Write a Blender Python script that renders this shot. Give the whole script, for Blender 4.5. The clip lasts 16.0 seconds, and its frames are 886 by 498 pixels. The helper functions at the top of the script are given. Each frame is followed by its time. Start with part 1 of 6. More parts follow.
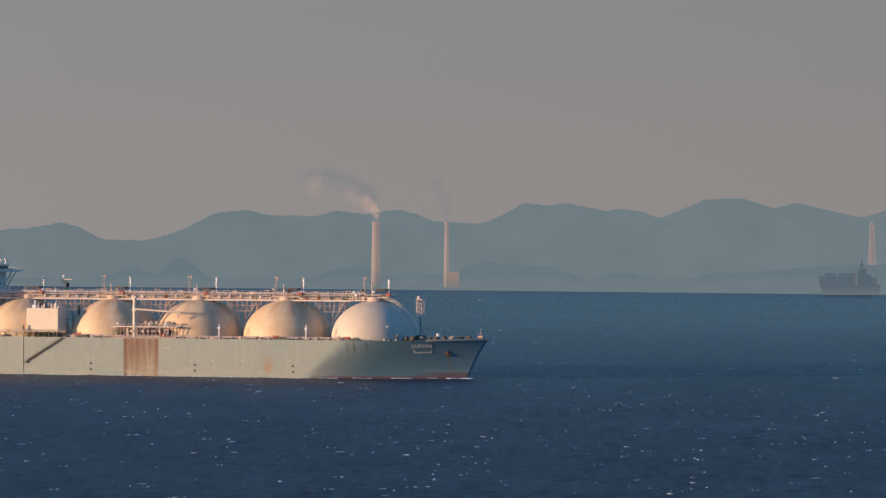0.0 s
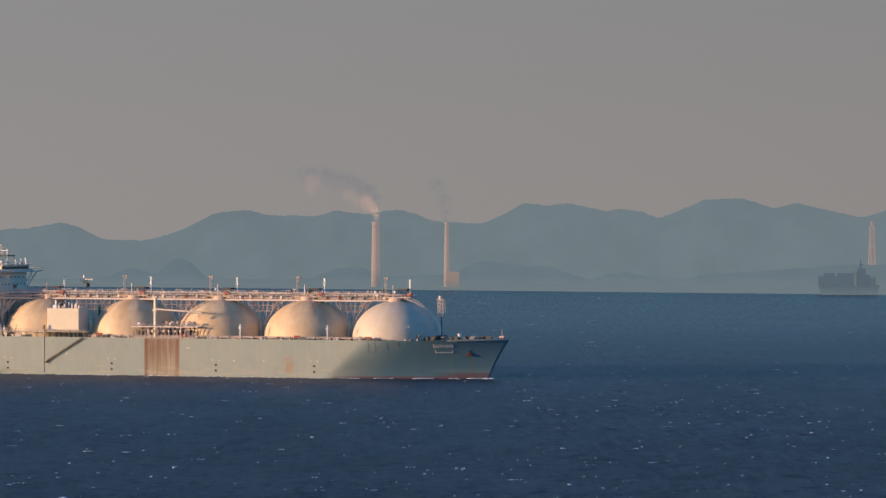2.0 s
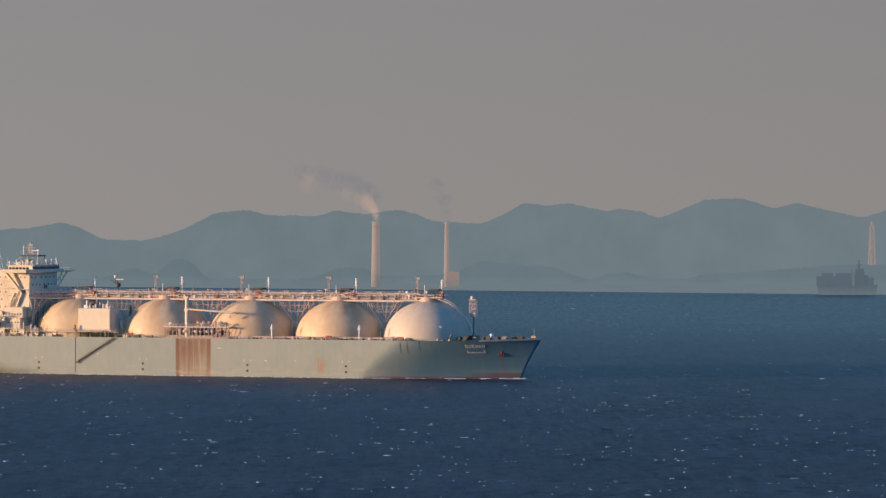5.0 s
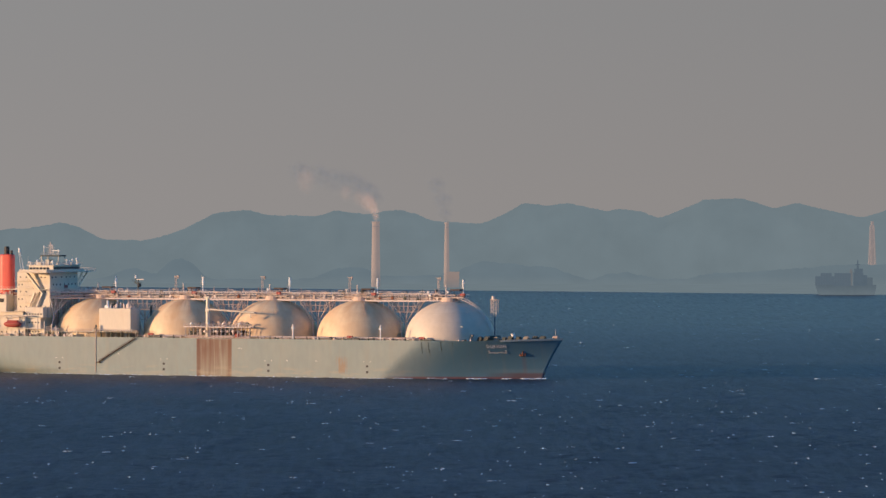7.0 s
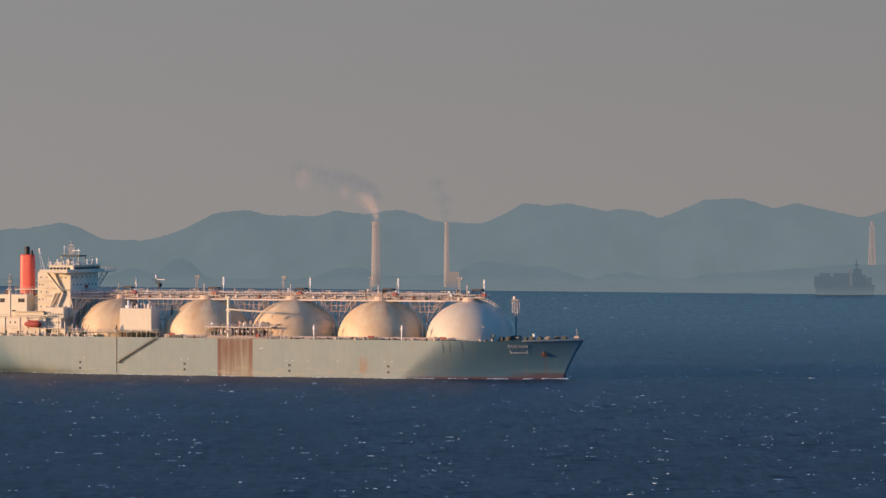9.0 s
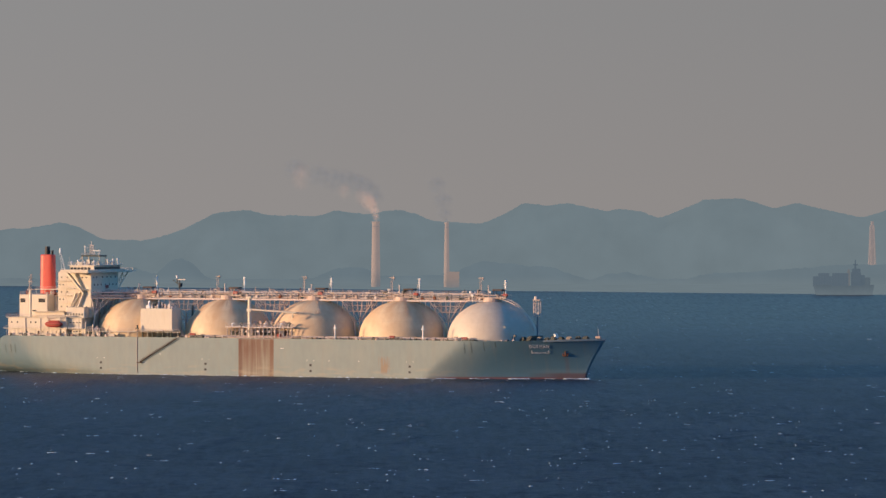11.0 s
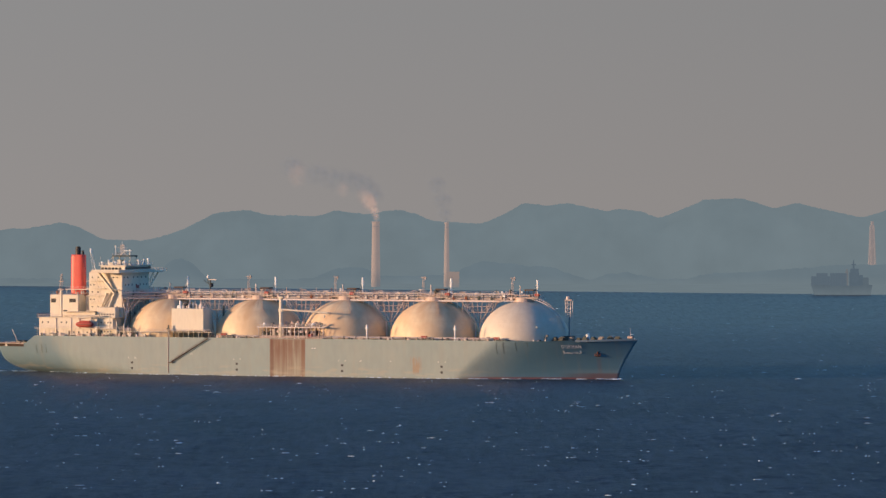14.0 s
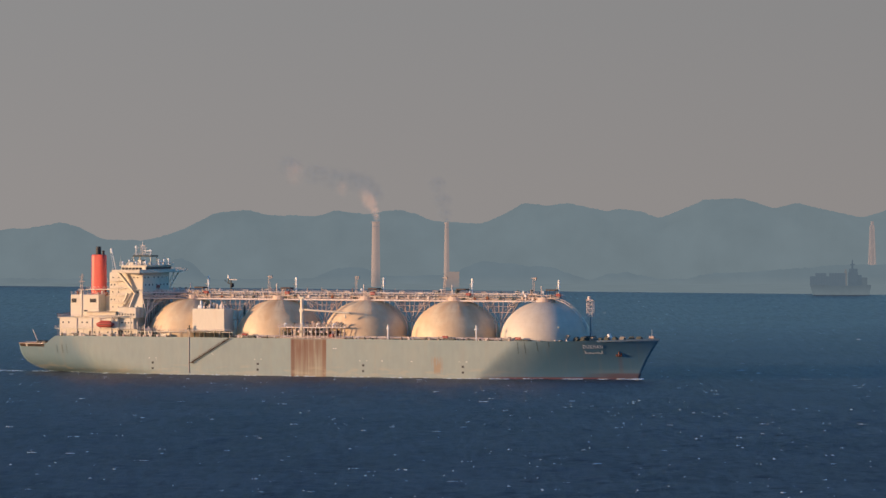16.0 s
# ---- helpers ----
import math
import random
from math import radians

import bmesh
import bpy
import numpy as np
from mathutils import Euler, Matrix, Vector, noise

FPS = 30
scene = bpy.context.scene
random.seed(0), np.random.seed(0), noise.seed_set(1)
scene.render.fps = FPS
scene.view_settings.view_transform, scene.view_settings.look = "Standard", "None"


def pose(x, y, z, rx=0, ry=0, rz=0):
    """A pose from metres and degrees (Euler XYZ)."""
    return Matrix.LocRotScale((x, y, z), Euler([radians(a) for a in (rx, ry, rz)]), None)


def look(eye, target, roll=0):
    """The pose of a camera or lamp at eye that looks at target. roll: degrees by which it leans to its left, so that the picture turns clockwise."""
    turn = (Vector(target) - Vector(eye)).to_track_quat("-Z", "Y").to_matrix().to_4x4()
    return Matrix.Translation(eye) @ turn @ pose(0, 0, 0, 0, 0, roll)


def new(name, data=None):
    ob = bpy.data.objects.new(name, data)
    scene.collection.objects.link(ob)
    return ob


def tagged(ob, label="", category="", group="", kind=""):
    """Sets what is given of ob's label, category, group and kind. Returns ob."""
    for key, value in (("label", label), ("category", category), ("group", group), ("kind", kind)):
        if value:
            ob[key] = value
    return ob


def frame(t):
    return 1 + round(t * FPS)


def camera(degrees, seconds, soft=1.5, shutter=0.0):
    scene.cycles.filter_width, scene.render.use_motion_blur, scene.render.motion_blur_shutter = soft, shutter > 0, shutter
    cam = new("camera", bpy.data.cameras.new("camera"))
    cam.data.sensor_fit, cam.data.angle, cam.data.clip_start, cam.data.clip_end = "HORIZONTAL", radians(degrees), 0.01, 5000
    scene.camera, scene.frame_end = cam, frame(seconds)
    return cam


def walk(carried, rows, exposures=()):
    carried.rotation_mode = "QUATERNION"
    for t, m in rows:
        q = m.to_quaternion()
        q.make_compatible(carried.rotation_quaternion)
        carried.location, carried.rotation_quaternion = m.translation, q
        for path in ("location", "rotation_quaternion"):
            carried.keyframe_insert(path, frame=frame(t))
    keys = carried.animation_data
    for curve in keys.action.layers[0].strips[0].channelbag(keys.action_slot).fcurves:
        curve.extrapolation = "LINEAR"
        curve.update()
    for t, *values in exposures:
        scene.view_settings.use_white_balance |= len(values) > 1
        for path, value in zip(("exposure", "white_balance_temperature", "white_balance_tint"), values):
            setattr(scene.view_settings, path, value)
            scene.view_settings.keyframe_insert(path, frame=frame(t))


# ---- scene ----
# A gas carrier passes along a far shore at low evening sun, seen through a long lens from a hill over the sea.
EYE_Z = 81.4
cam = camera(9.103, 16.0, soft=1.45)
EYE = (0.0, 0.0, EYE_Z)
AIM = (0.0, 1000.0, EYE_Z - 10.53)
walk(cam, [(0.0, look(EYE, AIM, 0.057)), (16.0, look(EYE, AIM, 0.057))], exposures=[(0.0, 0.0), (16.0, 0.0)])

# ---------------------------------------------------------------- light
SUN_AZ = radians(76.0)      # from the way back to the eye, turned to the west
SUN_EL = radians(5.0)
SUN_WAY = Vector((-math.sin(SUN_AZ) * math.cos(SUN_EL), -math.cos(SUN_AZ) * math.cos(SUN_EL), math.sin(SUN_EL)))

world = bpy.data.worlds.new("evening_sky")
scene.world = world
world.use_nodes = True
wn, wl = world.node_tree.nodes, world.node_tree.links
wn.clear()
w_out = wn.new("ShaderNodeOutputWorld")
w_bg = wn.new("ShaderNodeBackground")
w_sky = wn.new("ShaderNodeTexSky")
w_sky.sky_type = "NISHITA"
w_sky.sun_disc = False
w_sky.sun_elevation = SUN_EL
w_sky.sun_rotation = math.atan2(SUN_WAY.x, SUN_WAY.y)
w_sky.dust_density = 0.3
w_sky.air_density = 1.2
w_sky.ozone_density = 3.6
w_scale = wn.new("ShaderNodeVectorMath")
w_scale.operation = "SCALE"
w_scale.inputs["Scale"].default_value = 0.285
w_geo = wn.new("ShaderNodeTexCoord")
w_sep = wn.new("ShaderNodeSeparateXYZ")
w_haze = wn.new("ShaderNodeValToRGB")     # the haze that lies on the horizon all round
w_haze.color_ramp.elements[0].position, w_haze.color_ramp.elements[0].color = 0.0, (0.2768, 0.259, 0.2525, 1)
w_haze.color_ramp.elements[1].position, w_haze.color_ramp.elements[1].color = 0.032, (0.2572, 0.2515, 0.252, 1)
w_thin = wn.new("ShaderNodeMapRange")
w_thin.interpolation_type = "SMOOTHSTEP"
w_thin.inputs["From Min"].default_value, w_thin.inputs["From Max"].default_value = 0.035, 0.12
w_mix = wn.new("ShaderNodeMix")
w_mix.data_type = "RGBA"
wl.new(w_geo.outputs["Generated"], w_sep.inputs[0])
wl.new(w_sep.outputs["Z"], w_haze.inputs[0])
wl.new(w_sep.outputs["Z"], w_thin.inputs["Value"])
wl.new(w_sky.outputs[0], w_scale.inputs[0])
wl.new(w_thin.outputs[0], w_mix.inputs["Factor"])
w_side = wn.new("ShaderNodeMapRange")     # the haze is brighter towards the sun
w_side.inputs["From Min"].default_value, w_side.inputs["From Max"].default_value = -0.5, 0.1
w_side.inputs["To Min"].default_value, w_side.inputs["To Max"].default_value = 1.25, 0.96
w_lit = wn.new("ShaderNodeVectorMath")
w_lit.operation = "SCALE"
wl.new(w_sep.outputs["X"], w_side.inputs["Value"])
wl.new(w_haze.outputs[0], w_lit.inputs[0])
wl.new(w_side.outputs[0], w_lit.inputs["Scale"])
wl.new(w_lit.outputs[0], w_mix.inputs["A"])
wl.new(w_scale.outputs[0], w_mix.inputs["B"])
w_far = wn.new("ShaderNodeMapRange")      # away from the sun the evening sky is deeper and bluer
w_far.interpolation_type = "SMOOTHSTEP"
w_far.inputs["From Min"].default_value, w_far.inputs["From Max"].default_value = -0.40, 0.50
w_dot = wn.new("ShaderNodeVectorMath")
w_dot.operation = "DOT_PRODUCT"
w_dot.inputs[1].default_value = (0.75, -0.66, 0.0)
wl.new(w_geo.outputs["Generated"], w_dot.inputs[0])
w_deep = wn.new("ShaderNodeMix")
w_deep.data_type = "RGBA"
w_deep.blend_type = "MULTIPLY"
w_deep.inputs["B"].default_value = (0.55, 0.80, 1.10, 1)
wl.new(w_dot.outputs["Value"], w_far.inputs["Value"])
wl.new(w_far.outputs[0], w_deep.inputs["Factor"])
wl.new(w_mix.outputs["Result"], w_deep.inputs["A"])
wl.new(w_deep.outputs["Result"], w_bg.inputs["Color"])
wl.new(w_bg.outputs[0], w_out.inputs["Surface"])

sun = new("sun", bpy.data.lights.new("sun", "SUN"))
sun.data.energy = 5.6
sun.data.angle = radians(4.0)
sun.data.color = (1.0, 0.625, 0.36)
sun.matrix_world = look(SUN_WAY * 500, (0, 0, 0))


# ---------------------------------------------------------------- materials
def material(name, colour, rough=0.6, metal=0.0, mottle=0.12, size=1.0, dirt=None, dirt_amount=0.0, bump=0.0, stretch=(1, 1, 1), wear=0.5):
    """Painted or raw surface: base colour with mottling at two scales, and stains of the colour dirt that may run down (stretch)."""
    m = bpy.data.materials.new(name)
    m.use_nodes = True
    n, k = m.node_tree.nodes, m.node_tree.links
    b = n["Principled BSDF"]
    b.inputs["Roughness"].default_value = rough
    b.inputs["Metallic"].default_value = metal
    co = n.new("ShaderNodeTexCoord")
    mp = n.new("ShaderNodeMapping")
    mp.inputs["Scale"].default_value = stretch
    k.new(co.outputs["Object"], mp.inputs["Vector"])
    big = n.new("ShaderNodeTexNoise")
    big.inputs["Scale"].default_value = 0.18 / size
    big.inputs["Detail"].default_value = 6
    big.inputs["Roughness"].default_value = 0.65
    fine = n.new("ShaderNodeTexNoise")
    fine.inputs["Scale"].default_value = 1.6 / size
    fine.inputs["Detail"].default_value = 5
    k.new(mp.outputs[0], big.inputs["Vector"])
    k.new(mp.outputs[0], fine.inputs["Vector"])
    val = n.new("ShaderNodeMath")
    val.operation = "ADD"
    k.new(big.outputs["Fac"], val.inputs[0])
    k.new(fine.outputs["Fac"], val.inputs[1])
    ramp = n.new("ShaderNodeMapRange")
    ramp.inputs["From Min"].default_value, ramp.inputs["From Max"].default_value = 0.6, 1.4
    ramp.inputs["To Min"].default_value, ramp.inputs["To Max"].default_value = 1 - mottle, 1 + mottle
    k.new(val.outputs[0], ramp.inputs["Value"])
    base = n.new("ShaderNodeVectorMath")
    base.operation = "SCALE"
    base.inputs[0].default_value = colour
    k.new(ramp.outputs[0], base.inputs["Scale"])
    last = base.outputs[0]
    if dirt:
        st = n.new("ShaderNodeMapRange")
        st.inputs["From Min"].default_value, st.inputs["From Max"].default_value = wear, wear + 0.22
        st.inputs["To Max"].default_value = dirt_amount
        k.new(big.outputs["Fac"], st.inputs["Value"])
        mx = n.new("ShaderNodeMix")
        mx.data_type = "RGBA"
        k.new(st.outputs[0], mx.inputs["Factor"])
        k.new(last, mx.inputs["A"])
        mx.inputs["B"].default_value = (*dirt, 1)
        last = mx.outputs["Result"]
    k.new(last, b.inputs["Base Color"])
    if bump:
        bp = n.new("ShaderNodeBump")
        bp.inputs["Distance"].default_value = bump
        bp.inputs["Strength"].default_value = 0.6
        k.new(fine.outputs["Fac"], bp.inputs["Height"])
        k.new(bp.outputs[0], b.inputs["Normal"])
    return m


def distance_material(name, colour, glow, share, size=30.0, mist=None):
    """Land or a thing far off in the air: its own dull colour, mixed with a glow that stands in for the haze before it.
    """
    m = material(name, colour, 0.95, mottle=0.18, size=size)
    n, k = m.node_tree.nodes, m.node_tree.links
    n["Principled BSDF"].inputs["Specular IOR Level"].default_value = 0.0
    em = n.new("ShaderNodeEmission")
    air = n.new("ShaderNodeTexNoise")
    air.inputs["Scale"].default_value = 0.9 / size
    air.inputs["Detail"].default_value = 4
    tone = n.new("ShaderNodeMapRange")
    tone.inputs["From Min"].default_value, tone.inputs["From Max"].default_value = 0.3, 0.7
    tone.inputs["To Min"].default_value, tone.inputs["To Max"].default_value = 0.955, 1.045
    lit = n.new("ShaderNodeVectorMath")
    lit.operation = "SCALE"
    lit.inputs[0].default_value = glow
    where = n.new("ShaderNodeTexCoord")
    if mist:                                   # glow colour changed low down, for thicker haze over the water
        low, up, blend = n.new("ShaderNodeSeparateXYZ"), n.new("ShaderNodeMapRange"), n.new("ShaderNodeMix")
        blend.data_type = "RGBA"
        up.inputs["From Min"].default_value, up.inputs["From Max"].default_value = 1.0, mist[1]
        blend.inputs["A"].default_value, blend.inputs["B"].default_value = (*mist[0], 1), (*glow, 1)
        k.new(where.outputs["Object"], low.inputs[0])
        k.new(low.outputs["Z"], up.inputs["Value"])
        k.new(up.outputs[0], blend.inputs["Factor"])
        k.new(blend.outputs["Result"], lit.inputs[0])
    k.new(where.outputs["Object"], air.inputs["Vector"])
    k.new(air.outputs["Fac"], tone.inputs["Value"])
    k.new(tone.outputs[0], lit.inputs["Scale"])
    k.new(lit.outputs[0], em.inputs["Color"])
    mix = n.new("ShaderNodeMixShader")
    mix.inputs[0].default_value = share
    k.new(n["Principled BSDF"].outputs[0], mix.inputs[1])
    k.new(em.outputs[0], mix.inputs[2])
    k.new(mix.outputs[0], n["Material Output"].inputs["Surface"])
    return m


def sea_material():
    m = bpy.data.materials.new("sea_water")
    m.use_nodes = True
    n, k = m.node_tree.nodes, m.node_tree.links
    b = n["Principled BSDF"]
    b.inputs["Roughness"].default_value = 0.42
    b.inputs["IOR"].default_value = 1.33
    b.inputs["Specular IOR Level"].default_value = 0.24
    co = n.new("ShaderNodeTexCoord")

    def streaked(sx, sy, detail):
        mp = n.new("ShaderNodeMapping")
        mp.inputs["Scale"].default_value = (sx, sy, 1.0)
        k.new(co.outputs["Object"], mp.inputs["Vector"])
        t = n.new("ShaderNodeTexNoise")
        t.inputs["Scale"].default_value = 1.0
        t.inputs["Detail"].default_value = detail
        t.inputs["Roughness"].default_value = 0.6
        k.new(mp.outputs[0], t.inputs["Vector"])
        return t.outputs["Fac"]

    both = n.new("ShaderNodeMath")
    both.operation = "ADD"
    k.new(streaked(0.012, 0.006, 3), both.inputs[0])      # cat's-paws of the wind
    k.new(streaked(0.22, 0.07, 5), both.inputs[1])        # single waves
    # Light and dark of wave faces is put into the water's colour as streaks.
    ramp = n.new("ShaderNodeValToRGB")
    ramp.color_ramp.elements[0].position, ramp.color_ramp.elements[0].color = 0.445, (0.011, 0.025, 0.047, 1)
    ramp.color_ramp.elements[1].position, ramp.color_ramp.elements[1].color = 0.557, (0.036, 0.062, 0.100, 1)
    half = n.new("ShaderNodeMath")
    half.operation = "MULTIPLY"
    half.inputs[1].default_value = 0.25
    four = n.new("ShaderNodeMath")
    four.operation = "ADD"
    three = n.new("ShaderNodeMath")
    three.operation = "ADD"
    k.new(both.outputs[0], three.inputs[0])
    k.new(streaked(0.55, 0.045, 4), three.inputs[1])      # ripples and short crests
    k.new(three.outputs[0], four.inputs[0])
    k.new(streaked(0.30, 0.014, 3), four.inputs[1])       # crests far out, seen one behind another
    gain = n.new("ShaderNodeMapRange")            # streak contrast raised with distance, as crests stand closer behind one another
    gain.inputs["From Min"].default_value, gain.inputs["From Max"].default_value = 2300, 4000
    gain.inputs["To Min"].default_value, gain.inputs["To Max"].default_value = 0.0, 1.5
    mid, crests, five = n.new("ShaderNodeMath"), n.new("ShaderNodeMath"), n.new("ShaderNodeMath")
    mid.operation, crests.operation, five.operation = "SUBTRACT", "MULTIPLY", "ADD"
    mid.inputs[1].default_value = 0.5
    k.new(streaked(0.42, 0.017, 2), mid.inputs[0])
    k.new(mid.outputs[0], crests.inputs[0])
    k.new(gain.outputs[0], crests.inputs[1])
    k.new(four.outputs[0], five.inputs[0])
    k.new(crests.outputs[0], five.inputs[1])
    k.new(five.outputs[0], half.inputs[0])
    k.new(half.outputs[0], ramp.inputs[0])
    k.new(ramp.outputs[0], b.inputs["Base Color"])
    rip = n.new("ShaderNodeTexNoise")
    rip.inputs["Scale"].default_value = 1.1
    rip.inputs["Detail"].default_value = 5
    rip.inputs["Roughness"].default_value = 0.6
    k.new(co.outputs["Object"], rip.inputs["Vector"])
    bp = n.new("ShaderNodeBump")
    bp.inputs["Distance"].default_value = 0.6
    sep = n.new("ShaderNodeSeparateXYZ")          # bump and gloss vary with distance so the far water pales as in haze
    far_bump = n.new("ShaderNodeMapRange")
    far_bump.inputs["From Min"].default_value, far_bump.inputs["From Max"].default_value = 2000, 4200
    far_bump.inputs["To Min"].default_value, far_bump.inputs["To Max"].default_value = 0.8, 0.30
    k.new(co.outputs["Object"], sep.inputs[0])
    k.new(sep.outputs["Y"], far_bump.inputs["Value"])
    k.new(sep.outputs["Y"], gain.inputs["Value"])
    k.new(far_bump.outputs[0], bp.inputs["Strength"])
    gloss = n.new("ShaderNodeMapRange")
    gloss.inputs["From Min"].default_value, gloss.inputs["From Max"].default_value = 1650, 3400
    gloss.inputs["To Min"].default_value, gloss.inputs["To Max"].default_value = 0.54, 0.36
    k.new(sep.outputs["Y"], gloss.inputs["Value"])
    k.new(gloss.outputs[0], b.inputs["Roughness"])
    sheen = n.new("ShaderNodeMapRange")
    sheen.inputs["From Min"].default_value, sheen.inputs["From Max"].default_value = 2000, 4200
    sheen.inputs["To Min"].default_value, sheen.inputs["To Max"].default_value = 0.80, 0.95
    k.new(sep.outputs["Y"], sheen.inputs["Value"])
    faces = n.new("ShaderNodeMath")               # reflection strength varied in streaks, for wave faces turned to the sky and away
    faces.operation = "MULTIPLY_ADD"
    faces.inputs[1].default_value = 2.2
    k.new(crests.outputs[0], faces.inputs[0])
    k.new(sheen.outputs[0], faces.inputs[2])
    k.new(faces.outputs[0], b.inputs["Specular IOR Level"])
    k.new(rip.outputs["Fac"], bp.inputs["Height"])
    k.new(bp.outputs[0], b.inputs["Normal"])
    return m


def hull_material():
    """Faded sea-green hull paint with plate seams, rust runs below the manifold, scuffs and a red boot-top at the bow."""
    m = material("hull_paint", (0.258, 0.338, 0.340), 0.45, mottle=0.10, size=3.0, dirt=(0.44, 0.38, 0.28), dirt_amount=0.2, bump=0.03, stretch=(1, 1, 0.35))
    n, k = m.node_tree.nodes, m.node_tree.links
    b = n["Principled BSDF"]
    co = n.new("ShaderNodeTexCoord")
    sep = n.new("ShaderNodeSeparateXYZ")
    k.new(co.outputs["Object"], sep.inputs[0])

    def band(out, lo, hi, soft):
        up, down, mul = n.new("ShaderNodeMapRange"), n.new("ShaderNodeMapRange"), n.new("ShaderNodeMath")
        up.inputs["From Min"].default_value, up.inputs["From Max"].default_value = lo - soft, lo + soft
        down.inputs["From Min"].default_value, down.inputs["From Max"].default_value = hi - soft, hi + soft
        down.inputs["To Min"].default_value, down.inputs["To Max"].default_value = 1, 0
        mul.operation = "MULTIPLY"
        k.new(out, up.inputs["Value"])
        k.new(out, down.inputs["Value"])
        k.new(up.outputs[0], mul.inputs[0])
        k.new(down.outputs[0], mul.inputs[1])
        return mul.outputs[0]

    def times(p, q):
        mul = n.new("ShaderNodeMath")
        mul.operation = "MULTIPLY"
        k.new(p, mul.inputs[0])
        k.new(q, mul.inputs[1])
        return mul.outputs[0]

    def streaks(scale_x, scale_z, lo, hi):
        mp = n.new("ShaderNodeMapping")
        mp.inputs["Scale"].default_value = (scale_x, 0.05, scale_z)
        k.new(co.outputs["Object"], mp.inputs["Vector"])
        t = n.new("ShaderNodeTexNoise")
        t.inputs["Scale"].default_value = 1.0
        t.inputs["Detail"].default_value = 4
        k.new(mp.outputs[0], t.inputs["Vector"])
        r = n.new("ShaderNodeMapRange")
        r.inputs["From Min"].default_value, r.inputs["From Max"].default_value = lo, hi
        k.new(t.outputs["Fac"], r.inputs["Value"])
        return r.outputs[0]

    def over(mask, colour, amount):
        mul = n.new("ShaderNodeMath")
        mul.operation = "MULTIPLY"
        mul.inputs[1].default_value = amount
        k.new(mask, mul.inputs[0])
        mx = n.new("ShaderNodeMix")
        mx.data_type = "RGBA"
        old = b.inputs["Base Color"].links[0].from_socket
        k.new(mul.outputs[0], mx.inputs["Factor"])
        k.new(old, mx.inputs["A"])
        mx.inputs["B"].default_value = (*colour, 1)
        k.new(mx.outputs["Result"], b.inputs["Base Color"])

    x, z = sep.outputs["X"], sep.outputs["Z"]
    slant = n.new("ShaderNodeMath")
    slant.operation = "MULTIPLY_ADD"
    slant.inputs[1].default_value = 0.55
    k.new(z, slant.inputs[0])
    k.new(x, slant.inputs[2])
    over(times(band(x, -118, 104, 9.0), streaks(0.02, 0.10, 0.20, 0.55)), (0.43, 0.40, 0.33), 0.16)   # streaked beige tint over the middle
    over(band(slant.outputs[0], -200, -111.5, 4.0), (0.125, 0.215, 0.27), 0.7)              # darker teal painted in for the shade on the quarter
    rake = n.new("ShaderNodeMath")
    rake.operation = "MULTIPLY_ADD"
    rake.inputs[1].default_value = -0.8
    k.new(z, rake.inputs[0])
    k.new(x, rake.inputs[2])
    over(band(rake.outputs[0], 84, 170, 12.0), (0.07, 0.185, 0.265), 0.82)                              # darker blue-teal painted in for the shaded bow
    over(streaks(0.35, 0.03, 0.55, 0.80), (0.34, 0.27, 0.17), 0.22)                       # thin run-off all along
    rust = times(band(x, -15.2, 1.6, 0.25), band(z, -2, 16.3, 0.4))
    over(rust, (0.37, 0.325, 0.235), 0.70)
    over(times(times(rust, band(z, 2.5, 30, 9.0)), streaks(0.8, 0.03, 0.40, 0.62)), (0.18, 0.07, 0.045), 0.72)
    over(times(times(rust, band(z, 8.0, 30, 7.0)), streaks(0.5, 0.06, 0.36, 0.58)), (0.15, 0.055, 0.035), 0.7)
    over(times(rust, band(x, -15.2, -13.4, 0.5)), (0.13, 0.045, 0.03), 0.75)
    over(times(rust, band(x, -9.6, -8.4, 0.5)), (0.16, 0.06, 0.035), 0.45)
    over(times(rust, band(x, -0.6, 1.6, 0.6)), (0.20, 0.10, 0.06), 0.55)
    tug = times(band(x, 51.2, 56.2, 0.8), band(z, 2.2, 9.0, 0.8))
    over(times(tug, streaks(0.9, 0.12, 0.42, 0.60)), (0.36, 0.21, 0.10), 0.6)
    over(times(band(x, 130.9, 132.5, 0.5), band(z, 2.0, 10.0, 1.5)), (0.22, 0.11, 0.08), 0.28)      # rust below the anchor
    over(times(times(streaks(0.12, 0.5, 0.50, 0.62), band(x, -150, 84, 8.0)), band(z, 0.5, 4.2, 0.8)), (0.50, 0.42, 0.30), 0.28)   # scuffed belt over the water
    over(times(band(x, 122, 170, 7), band(z, -30, 2.6, 0.5)), (0.17, 0.085, 0.075), 0.75)              # boot-top
    over(times(band(x, 118, 146, 6), band(z, 2.6, 4.2, 0.7)), (0.40, 0.42, 0.38), 0.14)
    over(times(band(x, 78, 128, 6), band(z, -30, 0.9, 0.3)), (0.20, 0.07, 0.07), 0.8)
    return m


